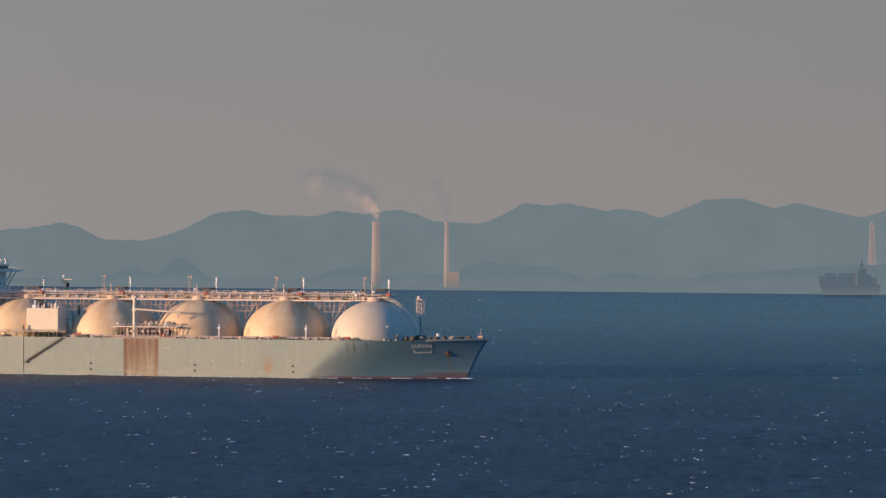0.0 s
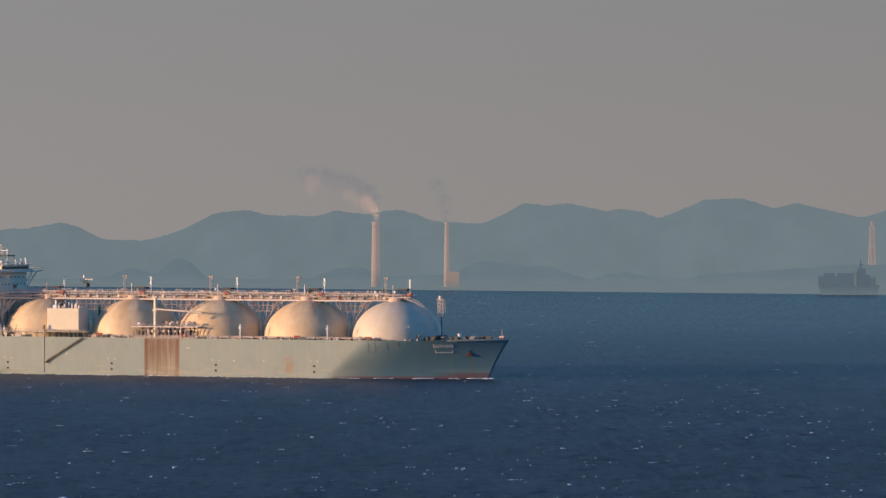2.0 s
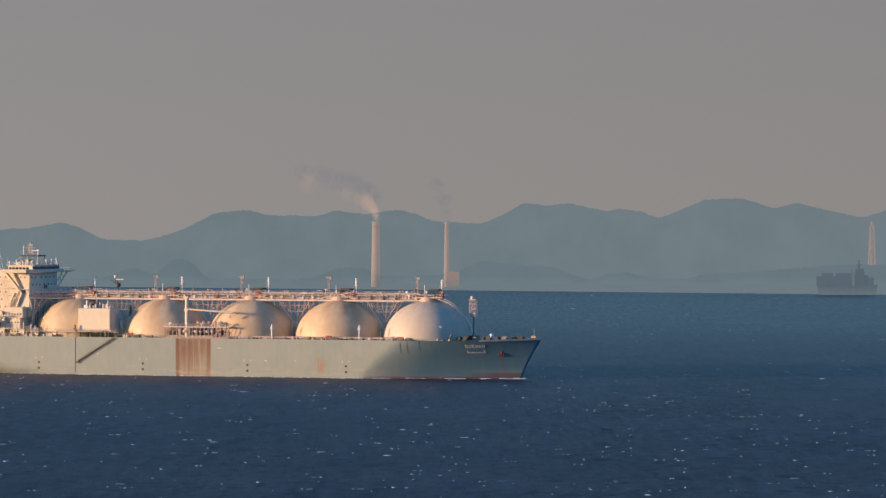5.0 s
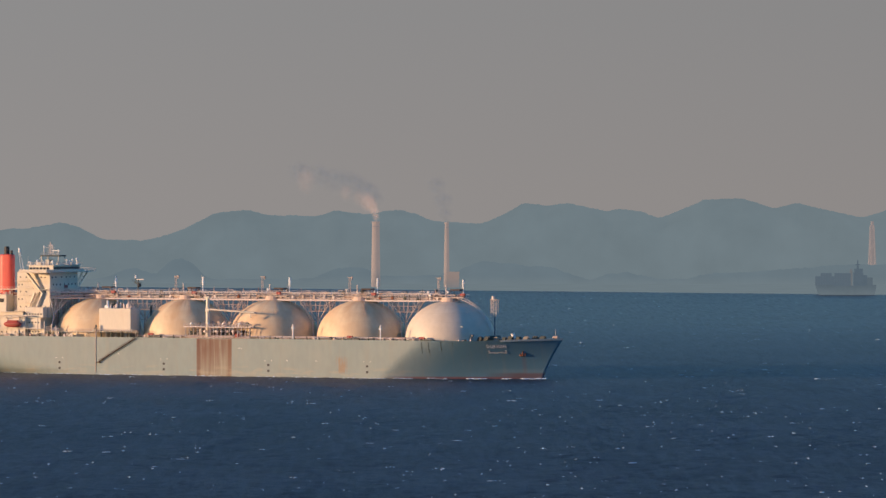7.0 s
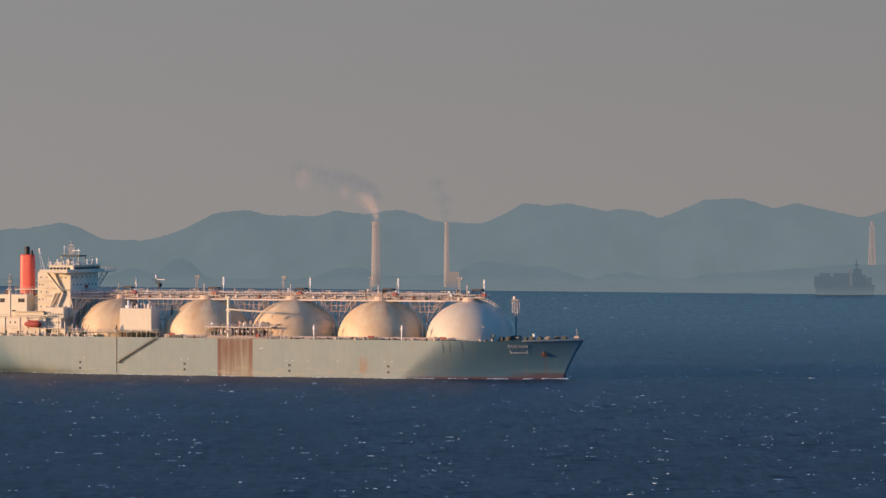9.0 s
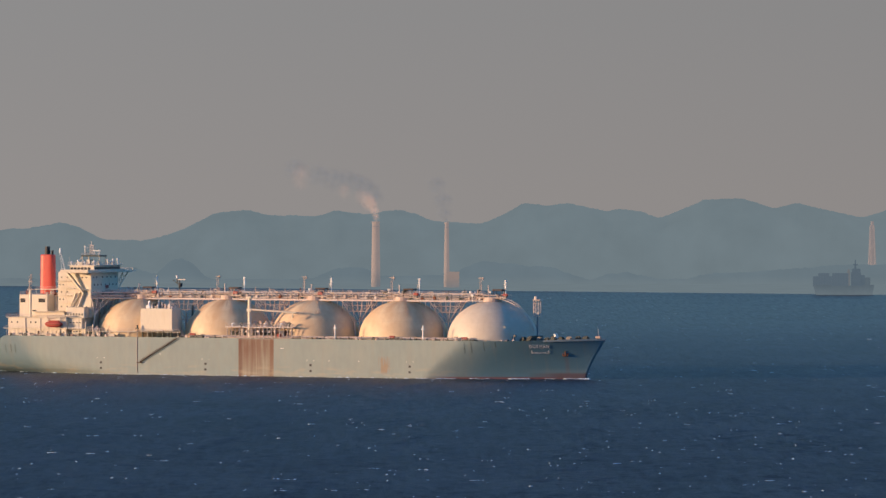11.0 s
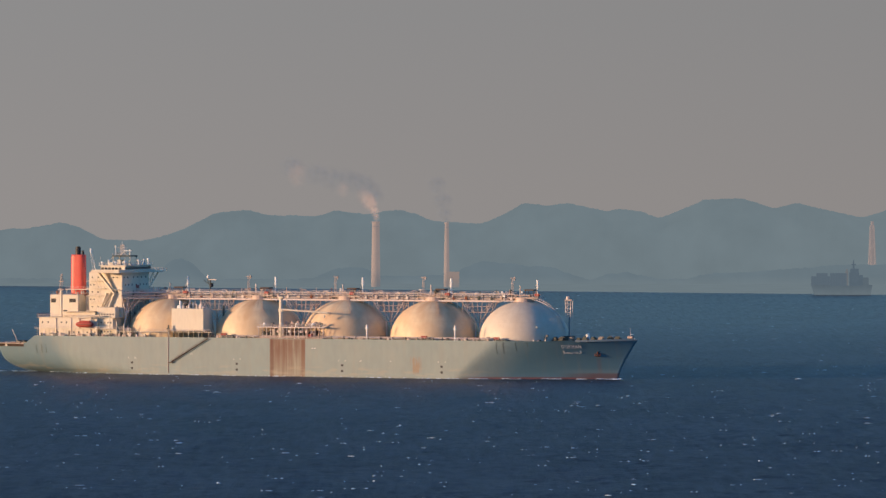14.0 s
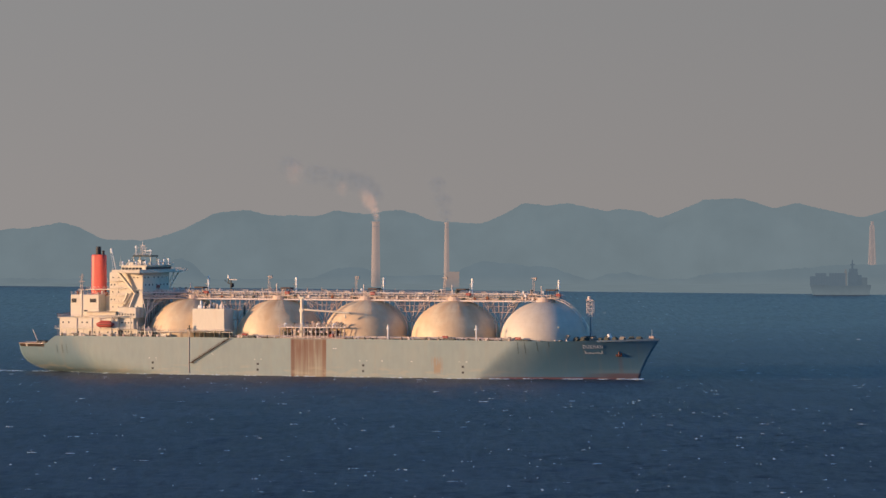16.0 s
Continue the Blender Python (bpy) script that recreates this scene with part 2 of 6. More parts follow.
def tank_material(name, colour, stain, amount):
    """Domed cover paint: plate seams in meridians and rings, and stains that run down from the crown, other on each tank."""
    m = material(name, colour, 0.55, mottle=0.07, size=3.0)
    n, k = m.node_tree.nodes, m.node_tree.links
    b = n["Principled BSDF"]

    def math_node(op, p, q):
        t = n.new("ShaderNodeMath")
        t.operation = op
        for sock, v in zip(t.inputs, (p, q)):
            if isinstance(v, (int, float)):
                sock.default_value = v
            else:
                k.new(v, sock)
        return t.outputs[0]

    def over(mask, col):
        mx = n.new("ShaderNodeMix")
        mx.data_type = "RGBA"
        old = b.inputs["Base Color"].links[0].from_socket
        k.new(mask, mx.inputs["Factor"])
        k.new(old, mx.inputs["A"])
        mx.inputs["B"].default_value = (*col, 1)
        k.new(mx.outputs["Result"], b.inputs["Base Color"])

    co = n.new("ShaderNodeTexCoord")
    mp = n.new("ShaderNodeMapping")
    mp.inputs["Rotation"].default_value = (0, 0, radians(90))
    k.new(co.outputs["Object"], mp.inputs["Vector"])
    ang = n.new("ShaderNodeTexGradient")
    ang.gradient_type = "RADIAL"
    k.new(mp.outputs[0], ang.inputs["Vector"])
    sep = n.new("ShaderNodeSeparateXYZ")
    k.new(co.outputs["Object"], sep.inputs[0])
    rnd = n.new("ShaderNodeObjectInfo")
    vec = n.new("ShaderNodeCombineXYZ")
    k.new(math_node("MULTIPLY", ang.outputs["Fac"], 17.0), vec.inputs[0])
    k.new(math_node("MULTIPLY", sep.outputs["Z"], 0.10), vec.inputs[1])
    k.new(math_node("MULTIPLY", rnd.outputs["Random"], 60.0), vec.inputs[2])
    t = n.new("ShaderNodeTexNoise")
    t.inputs["Scale"].default_value = 1.0
    t.inputs["Detail"].default_value = 4
    t.inputs["Roughness"].default_value = 0.5
    k.new(vec.outputs[0], t.inputs["Vector"])
    run = n.new("ShaderNodeMapRange")
    run.inputs["From Min"].default_value, run.inputs["From Max"].default_value = 0.40, 0.70
    k.new(t.outputs["Fac"], run.inputs["Value"])
    high = n.new("ShaderNodeMapRange")
    high.inputs["From Min"].default_value, high.inputs["From Max"].default_value = -2.0, 16.5
    high.inputs["To Min"].default_value, high.inputs["To Max"].default_value = 0.15, 1.0
    k.new(sep.outputs["Z"], high.inputs["Value"])
    over(math_node("MULTIPLY", math_node("MULTIPLY", run.outputs[0], high.outputs[0]), amount), stain)
    vec2 = n.new("ShaderNodeCombineXYZ")     # thin dark drips under the crown
    k.new(math_node("MULTIPLY", ang.outputs["Fac"], 110.0), vec2.inputs[0])
    k.new(math_node("MULTIPLY", sep.outputs["Z"], 0.16), vec2.inputs[1])
    k.new(math_node("MULTIPLY", rnd.outputs["Random"], 35.0), vec2.inputs[2])
    t2 = n.new("ShaderNodeTexNoise")
    t2.inputs["Scale"].default_value = 1.0
    t2.inputs["Detail"].default_value = 3
    k.new(vec2.outputs[0], t2.inputs["Vector"])
    drip, crown = n.new("ShaderNodeMapRange"), n.new("ShaderNodeMapRange")
    drip.inputs["From Min"].default_value, drip.inputs["From Max"].default_value = 0.58, 0.70
    crown.inputs["From Min"].default_value, crown.inputs["From Max"].default_value = 8.5, 16.0
    k.new(t2.outputs["Fac"], drip.inputs["Value"])
    k.new(sep.outputs["Z"], crown.inputs["Value"])
    over(math_node("MULTIPLY", math_node("MULTIPLY", drip.outputs[0], crown.outputs[0]), amount * 0.5), tuple(0.55 * c for c in stain))
    tone = n.new("ShaderNodeMapRange")      # broad tanning on one side or another
    tone.inputs["From Min"].default_value, tone.inputs["From Max"].default_value = 0.42, 0.62
    tone.inputs["To Max"].default_value = amount * 0.55
    big = n.new("ShaderNodeTexNoise")
    big.inputs["Scale"].default_value = 0.16
    big.inputs["Detail"].default_value = 3
    k.new(co.outputs["Object"], big.inputs["Vector"])
    k.new(big.outputs["Fac"], tone.inputs["Value"])
    over(tone.outputs[0], tuple(0.5 * c + 0.5 * d for c, d in zip(colour, stain)))
    seam = math_node("LESS_THAN", math_node("FRACT", math_node("MULTIPLY", ang.outputs["Fac"], 40.0), 0), 0.035)
    ring = math_node("LESS_THAN", math_node("FRACT", math_node("MULTIPLY", sep.outputs["Z"], 0.27), 0), 0.03)
    over(math_node("MULTIPLY", math_node("MAXIMUM", seam, ring), 0.13), tuple(0.45 * c for c in colour))
    return m


M_SEA = sea_material()
M_FOAM = material("sea_foam", (0.60, 0.76, 0.95), 0.9, mottle=0.2, size=0.4)
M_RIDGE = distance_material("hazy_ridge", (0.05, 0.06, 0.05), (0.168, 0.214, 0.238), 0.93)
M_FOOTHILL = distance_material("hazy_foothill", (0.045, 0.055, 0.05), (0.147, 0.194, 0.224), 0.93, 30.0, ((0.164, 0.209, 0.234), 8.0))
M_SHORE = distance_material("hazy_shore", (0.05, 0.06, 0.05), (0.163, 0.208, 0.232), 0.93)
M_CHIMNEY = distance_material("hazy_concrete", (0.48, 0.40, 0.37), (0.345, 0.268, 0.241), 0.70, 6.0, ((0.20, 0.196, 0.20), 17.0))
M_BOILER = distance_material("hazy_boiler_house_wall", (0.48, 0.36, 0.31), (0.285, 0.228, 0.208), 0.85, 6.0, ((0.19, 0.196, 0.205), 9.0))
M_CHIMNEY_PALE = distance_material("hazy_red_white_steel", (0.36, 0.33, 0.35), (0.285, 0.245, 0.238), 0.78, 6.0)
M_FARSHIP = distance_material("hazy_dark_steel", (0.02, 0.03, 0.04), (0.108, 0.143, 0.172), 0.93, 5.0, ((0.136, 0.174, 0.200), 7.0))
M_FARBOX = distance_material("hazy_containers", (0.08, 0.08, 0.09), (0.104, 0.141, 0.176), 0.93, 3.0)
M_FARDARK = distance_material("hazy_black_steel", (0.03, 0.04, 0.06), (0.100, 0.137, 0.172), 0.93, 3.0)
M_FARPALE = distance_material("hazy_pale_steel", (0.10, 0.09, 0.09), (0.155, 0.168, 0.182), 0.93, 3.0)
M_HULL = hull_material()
M_DECK = material("deck_paint", (0.12, 0.13, 0.11), 0.8, mottle=0.25, size=2.0, dirt=(0.22, 0.12, 0.07), dirt_amount=0.5)
M_TANK = tank_material("tank_cover_paint", (0.80, 0.64, 0.43), (0.54, 0.28, 0.12), 0.75)
M_TANK_CLEAN = tank_material("clean_tank_cover_paint", (0.70, 0.62, 0.515), (0.50, 0.37, 0.25), 0.35)
M_CREAM = material("cream_house_paint", (0.77, 0.69, 0.56), 0.55, mottle=0.06, size=1.5, dirt=(0.50, 0.34, 0.20), dirt_amount=0.35, stretch=(1, 1, 0.3), wear=0.52)
M_STEEL = material("weathered_pale_steel", (0.76, 0.66, 0.60), 0.6, mottle=0.15, size=0.8, dirt=(0.34, 0.18, 0.10), dirt_amount=0.6)
M_PIPE = material("stained_pipe_steel", (0.56, 0.44, 0.38), 0.6, mottle=0.2, size=0.8, dirt=(0.30, 0.14, 0.08), dirt_amount=0.7)
M_RED = material("funnel_red_paint", (0.64, 0.09, 0.065), 0.45, mottle=0.06, size=1.5)
M_BOAT = material("faded_red_boat_paint", (0.45, 0.08, 0.06), 0.6, mottle=0.12, size=0.6)
M_REDBOX = material("red_fire_box_paint", (0.38, 0.07, 0.055), 0.6, mottle=0.1, size=0.5)
M_BLACK = material("sooty_black_steel", (0.03, 0.03, 0.035), 0.6, mottle=0.2)
M_DARK = material("dark_green_winch_steel", (0.075, 0.085, 0.075), 0.7, mottle=0.3, size=0.6)
M_GLASS = material("dark_window_glass", (0.03, 0.04, 0.05), 0.15, mottle=0.05)
M_WHITE = material("white_lettering_paint", (0.88, 0.87, 0.85), 0.6, mottle=0.12, size=0.5)
M_RUST = material("rust_brown_iron", (0.24, 0.09, 0.05), 0.85, mottle=0.3, size=0.5)
M_GREY = material("weathered_grey_paint", (0.30, 0.275, 0.24), 0.75, mottle=0.3, size=0.6, dirt=(0.16, 0.09, 0.05), dirt_amount=0.5)
M_RUNOFF = material("old_scupper_stain", (0.14, 0.19, 0.19), 0.7, mottle=0.3)
M_BROWN = material("dark_gangway_metal", (0.10, 0.065, 0.05), 0.7, mottle=0.2)


# ---------------------------------------------------------------- mesh helpers
def part(name, bm, mat, parent=None, label="", loc=None, smooth=False):
    """Links a bmesh (or a mesh made before) as one mesh object, under a thing or a part."""
    if isinstance(bm, bpy.types.Mesh):
        me = bm
    else:
        me = bpy.data.meshes.new(name)
        if smooth:
            for fc in bm.faces:
                fc.smooth = True
        bm.to_mesh(me)
        bm.free()
        me.materials.append(mat)
    ob = new(name, me)
    if parent:
        ob.parent = parent
    if loc:
        ob.location = loc
    if label:
        ob["label"] = label
    return ob


def thing(name, label, category, group="", kind="", loc=(0, 0, 0)):
    ob = new(name)
    ob.empty_display_size = 1.0
    ob.location = loc
    return tagged(ob, label, category, group, kind)


def box(bm, lo, hi, bevel=0.0):
    size = [b - a for a, b in zip(lo, hi)]
    mid = [(a + b) / 2 for a, b in zip(lo, hi)]
    r = bmesh.ops.create_cube(bm, size=1.0, matrix=Matrix.Translation(mid) @ Matrix.Diagonal((*size, 1)))
    if bevel:
        edges = list({e for v in r["verts"] for e in v.link_edges})
        bmesh.ops.bevel(bm, geom=edges, offset=bevel, segments=1, affect="EDGES")
    return bm


def rod(bm, p, q, r, seg=6, r2=None):
    p, q = Vector(p), Vector(q)
    d = q - p
    m = Matrix.Translation((p + q) / 2) @ d.to_track_quat("Z", "Y").to_matrix().to_4x4()
    bmesh.ops.create_cone(bm, cap_ends=True, segments=seg, radius1=r, radius2=r if r2 is None else r2, depth=d.length, matrix=m)
    return bm


def beam(bm, p, q, w):
    return rod(bm, p, q, w * 0.7, 4)


def boxed(lo, hi, bevel=0.0):
    return box(bmesh.new(), lo, hi, bevel)


def rodded(p, q, r, seg=6, r2=None):
    return rod(bmesh.new(), p, q, r, seg, r2)


def rail(bm, pts, height=1.1, step=2.5, r=0.06):
    """A guard rail: posts and two bars along a line of points."""
    for p, q in zip(pts, pts[1:]):
        p, q = Vector(p), Vector(q)
        up = Vector((0, 0, height))
        beam(bm, p + up, q + up, r)
        beam(bm, p + up * 0.5, q + up * 0.5, r * 0.8)
        n = max(1, int((q - p).length / step))
        for i in range(n + 1):
            c = p.lerp(q, i / n)
            beam(bm, c, c + up, r)
    return bm


# ---------------------------------------------------------------- sea
rng = np.random.default_rng(5)
WAVES = []
for i in range(46):
    length = 3.6 * (10.0 / 3.6) ** rng.random()
    way = radians(258 + rng.normal() * 30)
    WAVES.append((2 * math.pi / length * math.cos(way), 2 * math.pi / length * math.sin(way), rng.random() * 6.283, 0.0048 * length))


def swell(x, y):
    z = np.zeros(np.broadcast(x, y).shape)
    for kx, ky, ph, amp in WAVES:
        z += amp * np.sin(kx * x + ky * y + ph)
    return z


def sea():
    """One sheet from the foot of the hill to the far shore, in rings round the viewpoint, with real waves."""
    near = np.geomspace(0.02, 1250, 48)[:-1]
    far = np.geomspace(1250, 4900, 1050)
    r = np.concatenate([near, far])
    fine = np.radians(np.linspace(-6.0, 6.6, 300))
    wide = np.radians(np.concatenate([np.linspace(7.5, 75, 16), np.linspace(84, 180, 12)]))
    a = np.concatenate([-wide[::-1], fine, wide])
    R, A = np.meshgrid(r, a, indexing="ij")
    X, Y = R * np.sin(A), R * np.cos(A)
    keep = np.clip((R - 900) / 300, 0, 1) * np.clip((4300 - R) / 2800, 0, 1) * np.clip((0.125 - np.abs(A)) / 0.01, 0, 1)
    Z = swell(X, Y) * keep
    co = np.stack([X, Y, Z], -1).reshape(-1, 3)
    rows, cols = len(r), len(a)
    i = np.arange(rows - 1)[:, None] * cols + np.arange(cols - 1)[None, :]
    quads = np.stack([i, i + 1, i + cols + 1, i + cols], -1).reshape(-1, 4)[:, ::-1]
    me = bpy.data.meshes.new("water")
    me.vertices.add(len(co))
    me.vertices.foreach_set("co", co.ravel())
    me.loops.add(quads.size)
    me.loops.foreach_set("vertex_index", quads.ravel().astype(np.int32))
    me.polygons.add(len(quads))
    me.polygons.foreach_set("loop_start", np.arange(0, quads.size, 4, dtype=np.int32))
    me.polygons.foreach_set("use_smooth", np.ones(len(quads), dtype=bool))
    me.update(calc_edges=True)
    me.materials.append(M_SEA)
    ob = new("water", me)
    return tagged(ob, "dark navy blue sea with small wind-driven waves", "sea", kind="structure")


def whitecaps():
    """Small breaking crests in groups that rise and sink with the waves."""
    rnd = random.Random(11)
    bm = bmesh.new()
    bmesh.ops.create_icosphere(bm, subdivisions=1, radius=1.0)
    ball = [v.co.copy() for v in bm.verts]
    tris = [[v.index for v in f.verts] for f in bm.faces]
    bm.free()
    near = np.array([(dx, dy) for dx in (-3, -1, 1, 3) for dy in (-4, -2, 0, 2, 4)], dtype=float)
    groups = []
    for g in range(12):
        co, faces = [], []
        for _ in range(130):
            d = 1320 * (4300 / 1320) ** (rnd.random() ** 1.02)
            a = radians(rnd.uniform(-5.4, 5.9))
            xs, ys = d * math.sin(a) + near[:, 0], d * math.cos(a) + near[:, 1]
            zs = swell(xs, ys)
            i = int(np.argmax(zs))
            x, y, z = float(xs[i]), float(ys[i]), float(zs[i])
            for _ in range(rnd.choice((1, 1, 1, 2, 3))):
                w = rnd.uniform(0.10, 0.52) * (1.0 if rnd.random() < 0.91 else 3.0) * (1900 / d) ** 0.1
                tall = rnd.uniform(0.05, 0.15)
                ox, oy = rnd.uniform(-1.8, 1.8), rnd.uniform(-1.0, 1.0)
                turn = rnd.uniform(-0.35, 0.35)
                c, n = math.cos(turn), math.sin(turn)
                first = len(co)
                for p in ball:
                    px_ = p.x * w + rnd.gauss(0, 0.10 * w)
                    py_ = p.y * 0.35 + rnd.gauss(0, 0.05)
                    co.append((x + ox + px_ * c - py_ * n, y + oy + px_ * n + py_ * c, z + 0.04 + p.z * tall + rnd.gauss(0, 0.25 * tall)))
                faces += [[first + q for q in t] for t in tris]
        me = bpy.data.meshes.new("whitecaps")
        me.from_pydata(co, [], faces)
        me.materials.append(M_FOAM)
        groups.append(tagged(new("whitecaps", me), "scattered small white foam crests on the blue sea", "sea foam", kind="stuff"))
    return groups


# ---------------------------------------------------------------- far shore
FOCAL = 9849.0


def shore_line(x):
    """Distance of the far water's edge at the bearing x / FOCAL."""
    return 4536.0 - 0.233 * x


# (bearing, height): peaks and saddles of the far range, west to east
RANGE = [(-1010, 50), (-900, 56), (-790, 44.6), (-725, 47.6), (-680, 51.8), (-655, 50.6), (-600, 36.8), (-520, 36.4), (-460, 46.0), (-404, 60.4), (-344, 63.2),
         (-305, 58.6), (-224, 57.8), (-190, 62.8), (-140, 59.4), (-72, 63.8), (-18, 53.6), (70, 51.4), (104, 58.6), (146, 70.0), (182, 67.0), (216, 69.2), (290, 62.6),
         (318, 64.6), (356, 61.6), (381, 55.8), (466, 72.8), (528, 74.0), (586, 65.0), (626, 69.6), (700, 61.4), (742, 56.8), (800, 66.0), (900, 58), (1010, 62)]
FOOTHILLS = [(-1010, 5), (-640, 4), (-592, 5), (-572, 11.5), (-548, 13.5), (-526, 11), (-512, 8), (-496, 13), (-482, 19), (-464, 23), (-448, 19.5), (-432, 12), (-418, 5), (-405, 4), (-230, 4), (-205, 11), (-170, 14), (-130, 13),
             (-110, 6), (10, 8), (70, 20), (140, 16), (200, 14), (236, 6), (262, 3.5), (288, 8), (320, 10), (350, 8.5), (378, 4), (430, 5), (475, 9), (560, 11), (640, 14), (700, 16.5), (800, 17.5), (1010, 14)]


def crest(b, line):
    """Height of a range at each bearing, rounded from peak to saddle."""
    xs = [p[0] for p in line]
    zs = [p[1] for p in line]
    top = np.interp(b, xs, zs)
    soft = np.exp(-0.5 * (np.arange(-6, 7) / 1.7) ** 2)
    return np.convolve(np.pad(top, 6, mode="edge"), soft / soft.sum(), mode="valid") + 0.9


def land(name, peaks, back, depth, mat, label, rough, seed):
    """A range of hills as a relief: it climbs from the shore to its crest and falls off behind."""
    b = np.linspace(-1000, 1000, 700)
    v = np.linspace(0, 1.25, 16)
    top = crest(b, peaks)
    wob = np.array([noise.fractal(Vector((q * 0.036, seed, 0.0)), 0.55, 2.1, 7) for q in b])
    fuzz = np.array([noise.noise(Vector((q * 0.21, seed, 4.0))) + 0.7 * noise.noise(Vector((q * 0.45, seed, 8.0))) for q in b])
    top = np.maximum(top + wob * rough + fuzz * 0.45, 0.6)
    co = []
    for j, s in enumerate(v):
        d = back - depth + depth * s
        prof = math.sin(min(s, 1) * math.pi / 2) if s <= 1 else 1 - (s - 1) * 1.6
        for i, q in enumerate(b):
            f = noise.fractal(Vector((q * 0.012, s * 3.0, seed + 9.0)), 0.9, 2.0, 4)
            z = top[i] * prof * (1 + 0.16 * f * min(s, 1 - s if s < 1 else 0) * 2) - (1.0 if s == 0 else 0)
            co.append((q / FOCAL * d, d, z))
    n = len(b)
    quads = [(j * n + i, j * n + i + 1, (j + 1) * n + i + 1, (j + 1) * n + i) for j in range(len(v) - 1) for i in range(n - 1)]
    me = bpy.data.meshes.new(name)
    me.from_pydata(co, [], quads)
    me.polygons.foreach_set("use_smooth", np.ones(len(quads), dtype=bool))
    me.materials.append(mat)
    ob = new(name, me)
    return tagged(ob, label, "hills", kind="structure")


def far_shore():
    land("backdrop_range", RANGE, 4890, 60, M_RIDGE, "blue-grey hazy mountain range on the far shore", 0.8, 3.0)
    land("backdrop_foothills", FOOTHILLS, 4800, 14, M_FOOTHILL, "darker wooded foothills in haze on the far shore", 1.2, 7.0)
    # the low shore strip at the water's edge
    bm = bmesh.new()
    rows = []
    for i in range(161):
        q = -1000 + i * 12.5
        d = shore_line(q)
        hgt = 1.0 + 0.5 * noise.fractal(Vector((q * 0.03, 4.0, 0)), 1.0, 2.0, 4)
        rows.append([bm.verts.new((q / FOCAL * e, e, z)) for e, z in ((d, -1.5), (d + 0.5, 0.55), (d + 30, max(0.7, hgt)), (4870, 1.5))])
    for p, q in zip(rows, rows[1:]):
        for j in range(3):
            bm.faces.new((p[j], q[j], q[j + 1], p[j + 1]))
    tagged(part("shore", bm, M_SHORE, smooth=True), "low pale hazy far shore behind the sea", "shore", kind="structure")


def at_bearing(px_x, d):
    return (px_x - 784) / FOCAL * d


def chimney(px_x, d, half, top_half, height, mat, label):
    base = (at_bearing(px_x, d), d, 0.5)
    t = thing("power_station_chimney", label, "chimney", "chimneys on the far shore", loc=base)
    bm = bmesh.new()
    rod(bm, (0, 0, 0), (0, 0, height), half, 24, top_half)
    part("shaft", bm, mat, t, smooth=False)
    bm = bmesh.new()
    rod(bm, (0, 0, height - 0.9), (0, 0, height + 0.25), top_half * 1.14, 24)
    part("rim", bm, mat, t)
    k = 0.93
    bm = rodded((0, 0, height * k - 0.5), (0, 0, height * k + 0.5), top_half * 1.10, 24)
    part("platform_ring", bm, M_CHIMNEY_PALE, t)
    return t


def far_works():
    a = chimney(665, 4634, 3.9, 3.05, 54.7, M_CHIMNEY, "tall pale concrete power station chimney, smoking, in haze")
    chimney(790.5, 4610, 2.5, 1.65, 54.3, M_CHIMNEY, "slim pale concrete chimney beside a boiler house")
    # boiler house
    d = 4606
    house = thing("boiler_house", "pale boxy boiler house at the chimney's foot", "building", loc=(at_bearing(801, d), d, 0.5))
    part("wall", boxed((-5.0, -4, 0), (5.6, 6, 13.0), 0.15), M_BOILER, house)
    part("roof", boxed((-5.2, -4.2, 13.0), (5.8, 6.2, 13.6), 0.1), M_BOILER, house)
    # lattice chimney to the east
    d = 4825
    t = thing("lattice_chimney", "red and white lattice-framed chimney in haze", "chimney", "chimneys on the far shore", loc=(at_bearing(1543.5, d), d, 18.5))
    bm = bmesh.new()
    rod(bm, (0, 0, -22), (0, 0, 36.5), 1.9, 16, 1.3)
    part("shaft", bm, M_CHIMNEY_PALE, t)
    legs = [(-3.6, -3.6), (3.6, -3.6), (3.6, 3.6), (-3.6, 3.6)]
    for lx, ly in legs:
        part("leg", rodded((lx, ly, -22), (lx * 0.42, ly * 0.42, 33), 0.5, 6), M_CHIMNEY_PALE, t)
    for i in range(7):
        f0, f1 = i / 7, (i + 1) / 7
        for (ax, ay), (bx, by) in zip(legs, legs[1:] + legs[:1]):
            s0, s1 = 1 - 0.58 * f0, 1 - 0.58 * f1
            bm = bmesh.new()
            beam(bm, (ax * s0, ay * s0, -22 + 55 * f0), (bx * s1, by * s1, -22 + 55 * f1), 0.35)
            beam(bm, (ax * s1, ay * s1, -22 + 55 * f1), (bx * s1, by * s1, -22 + 55 * f1), 0.35)
            part("brace", bm, M_CHIMNEY_PALE, t)
    return a


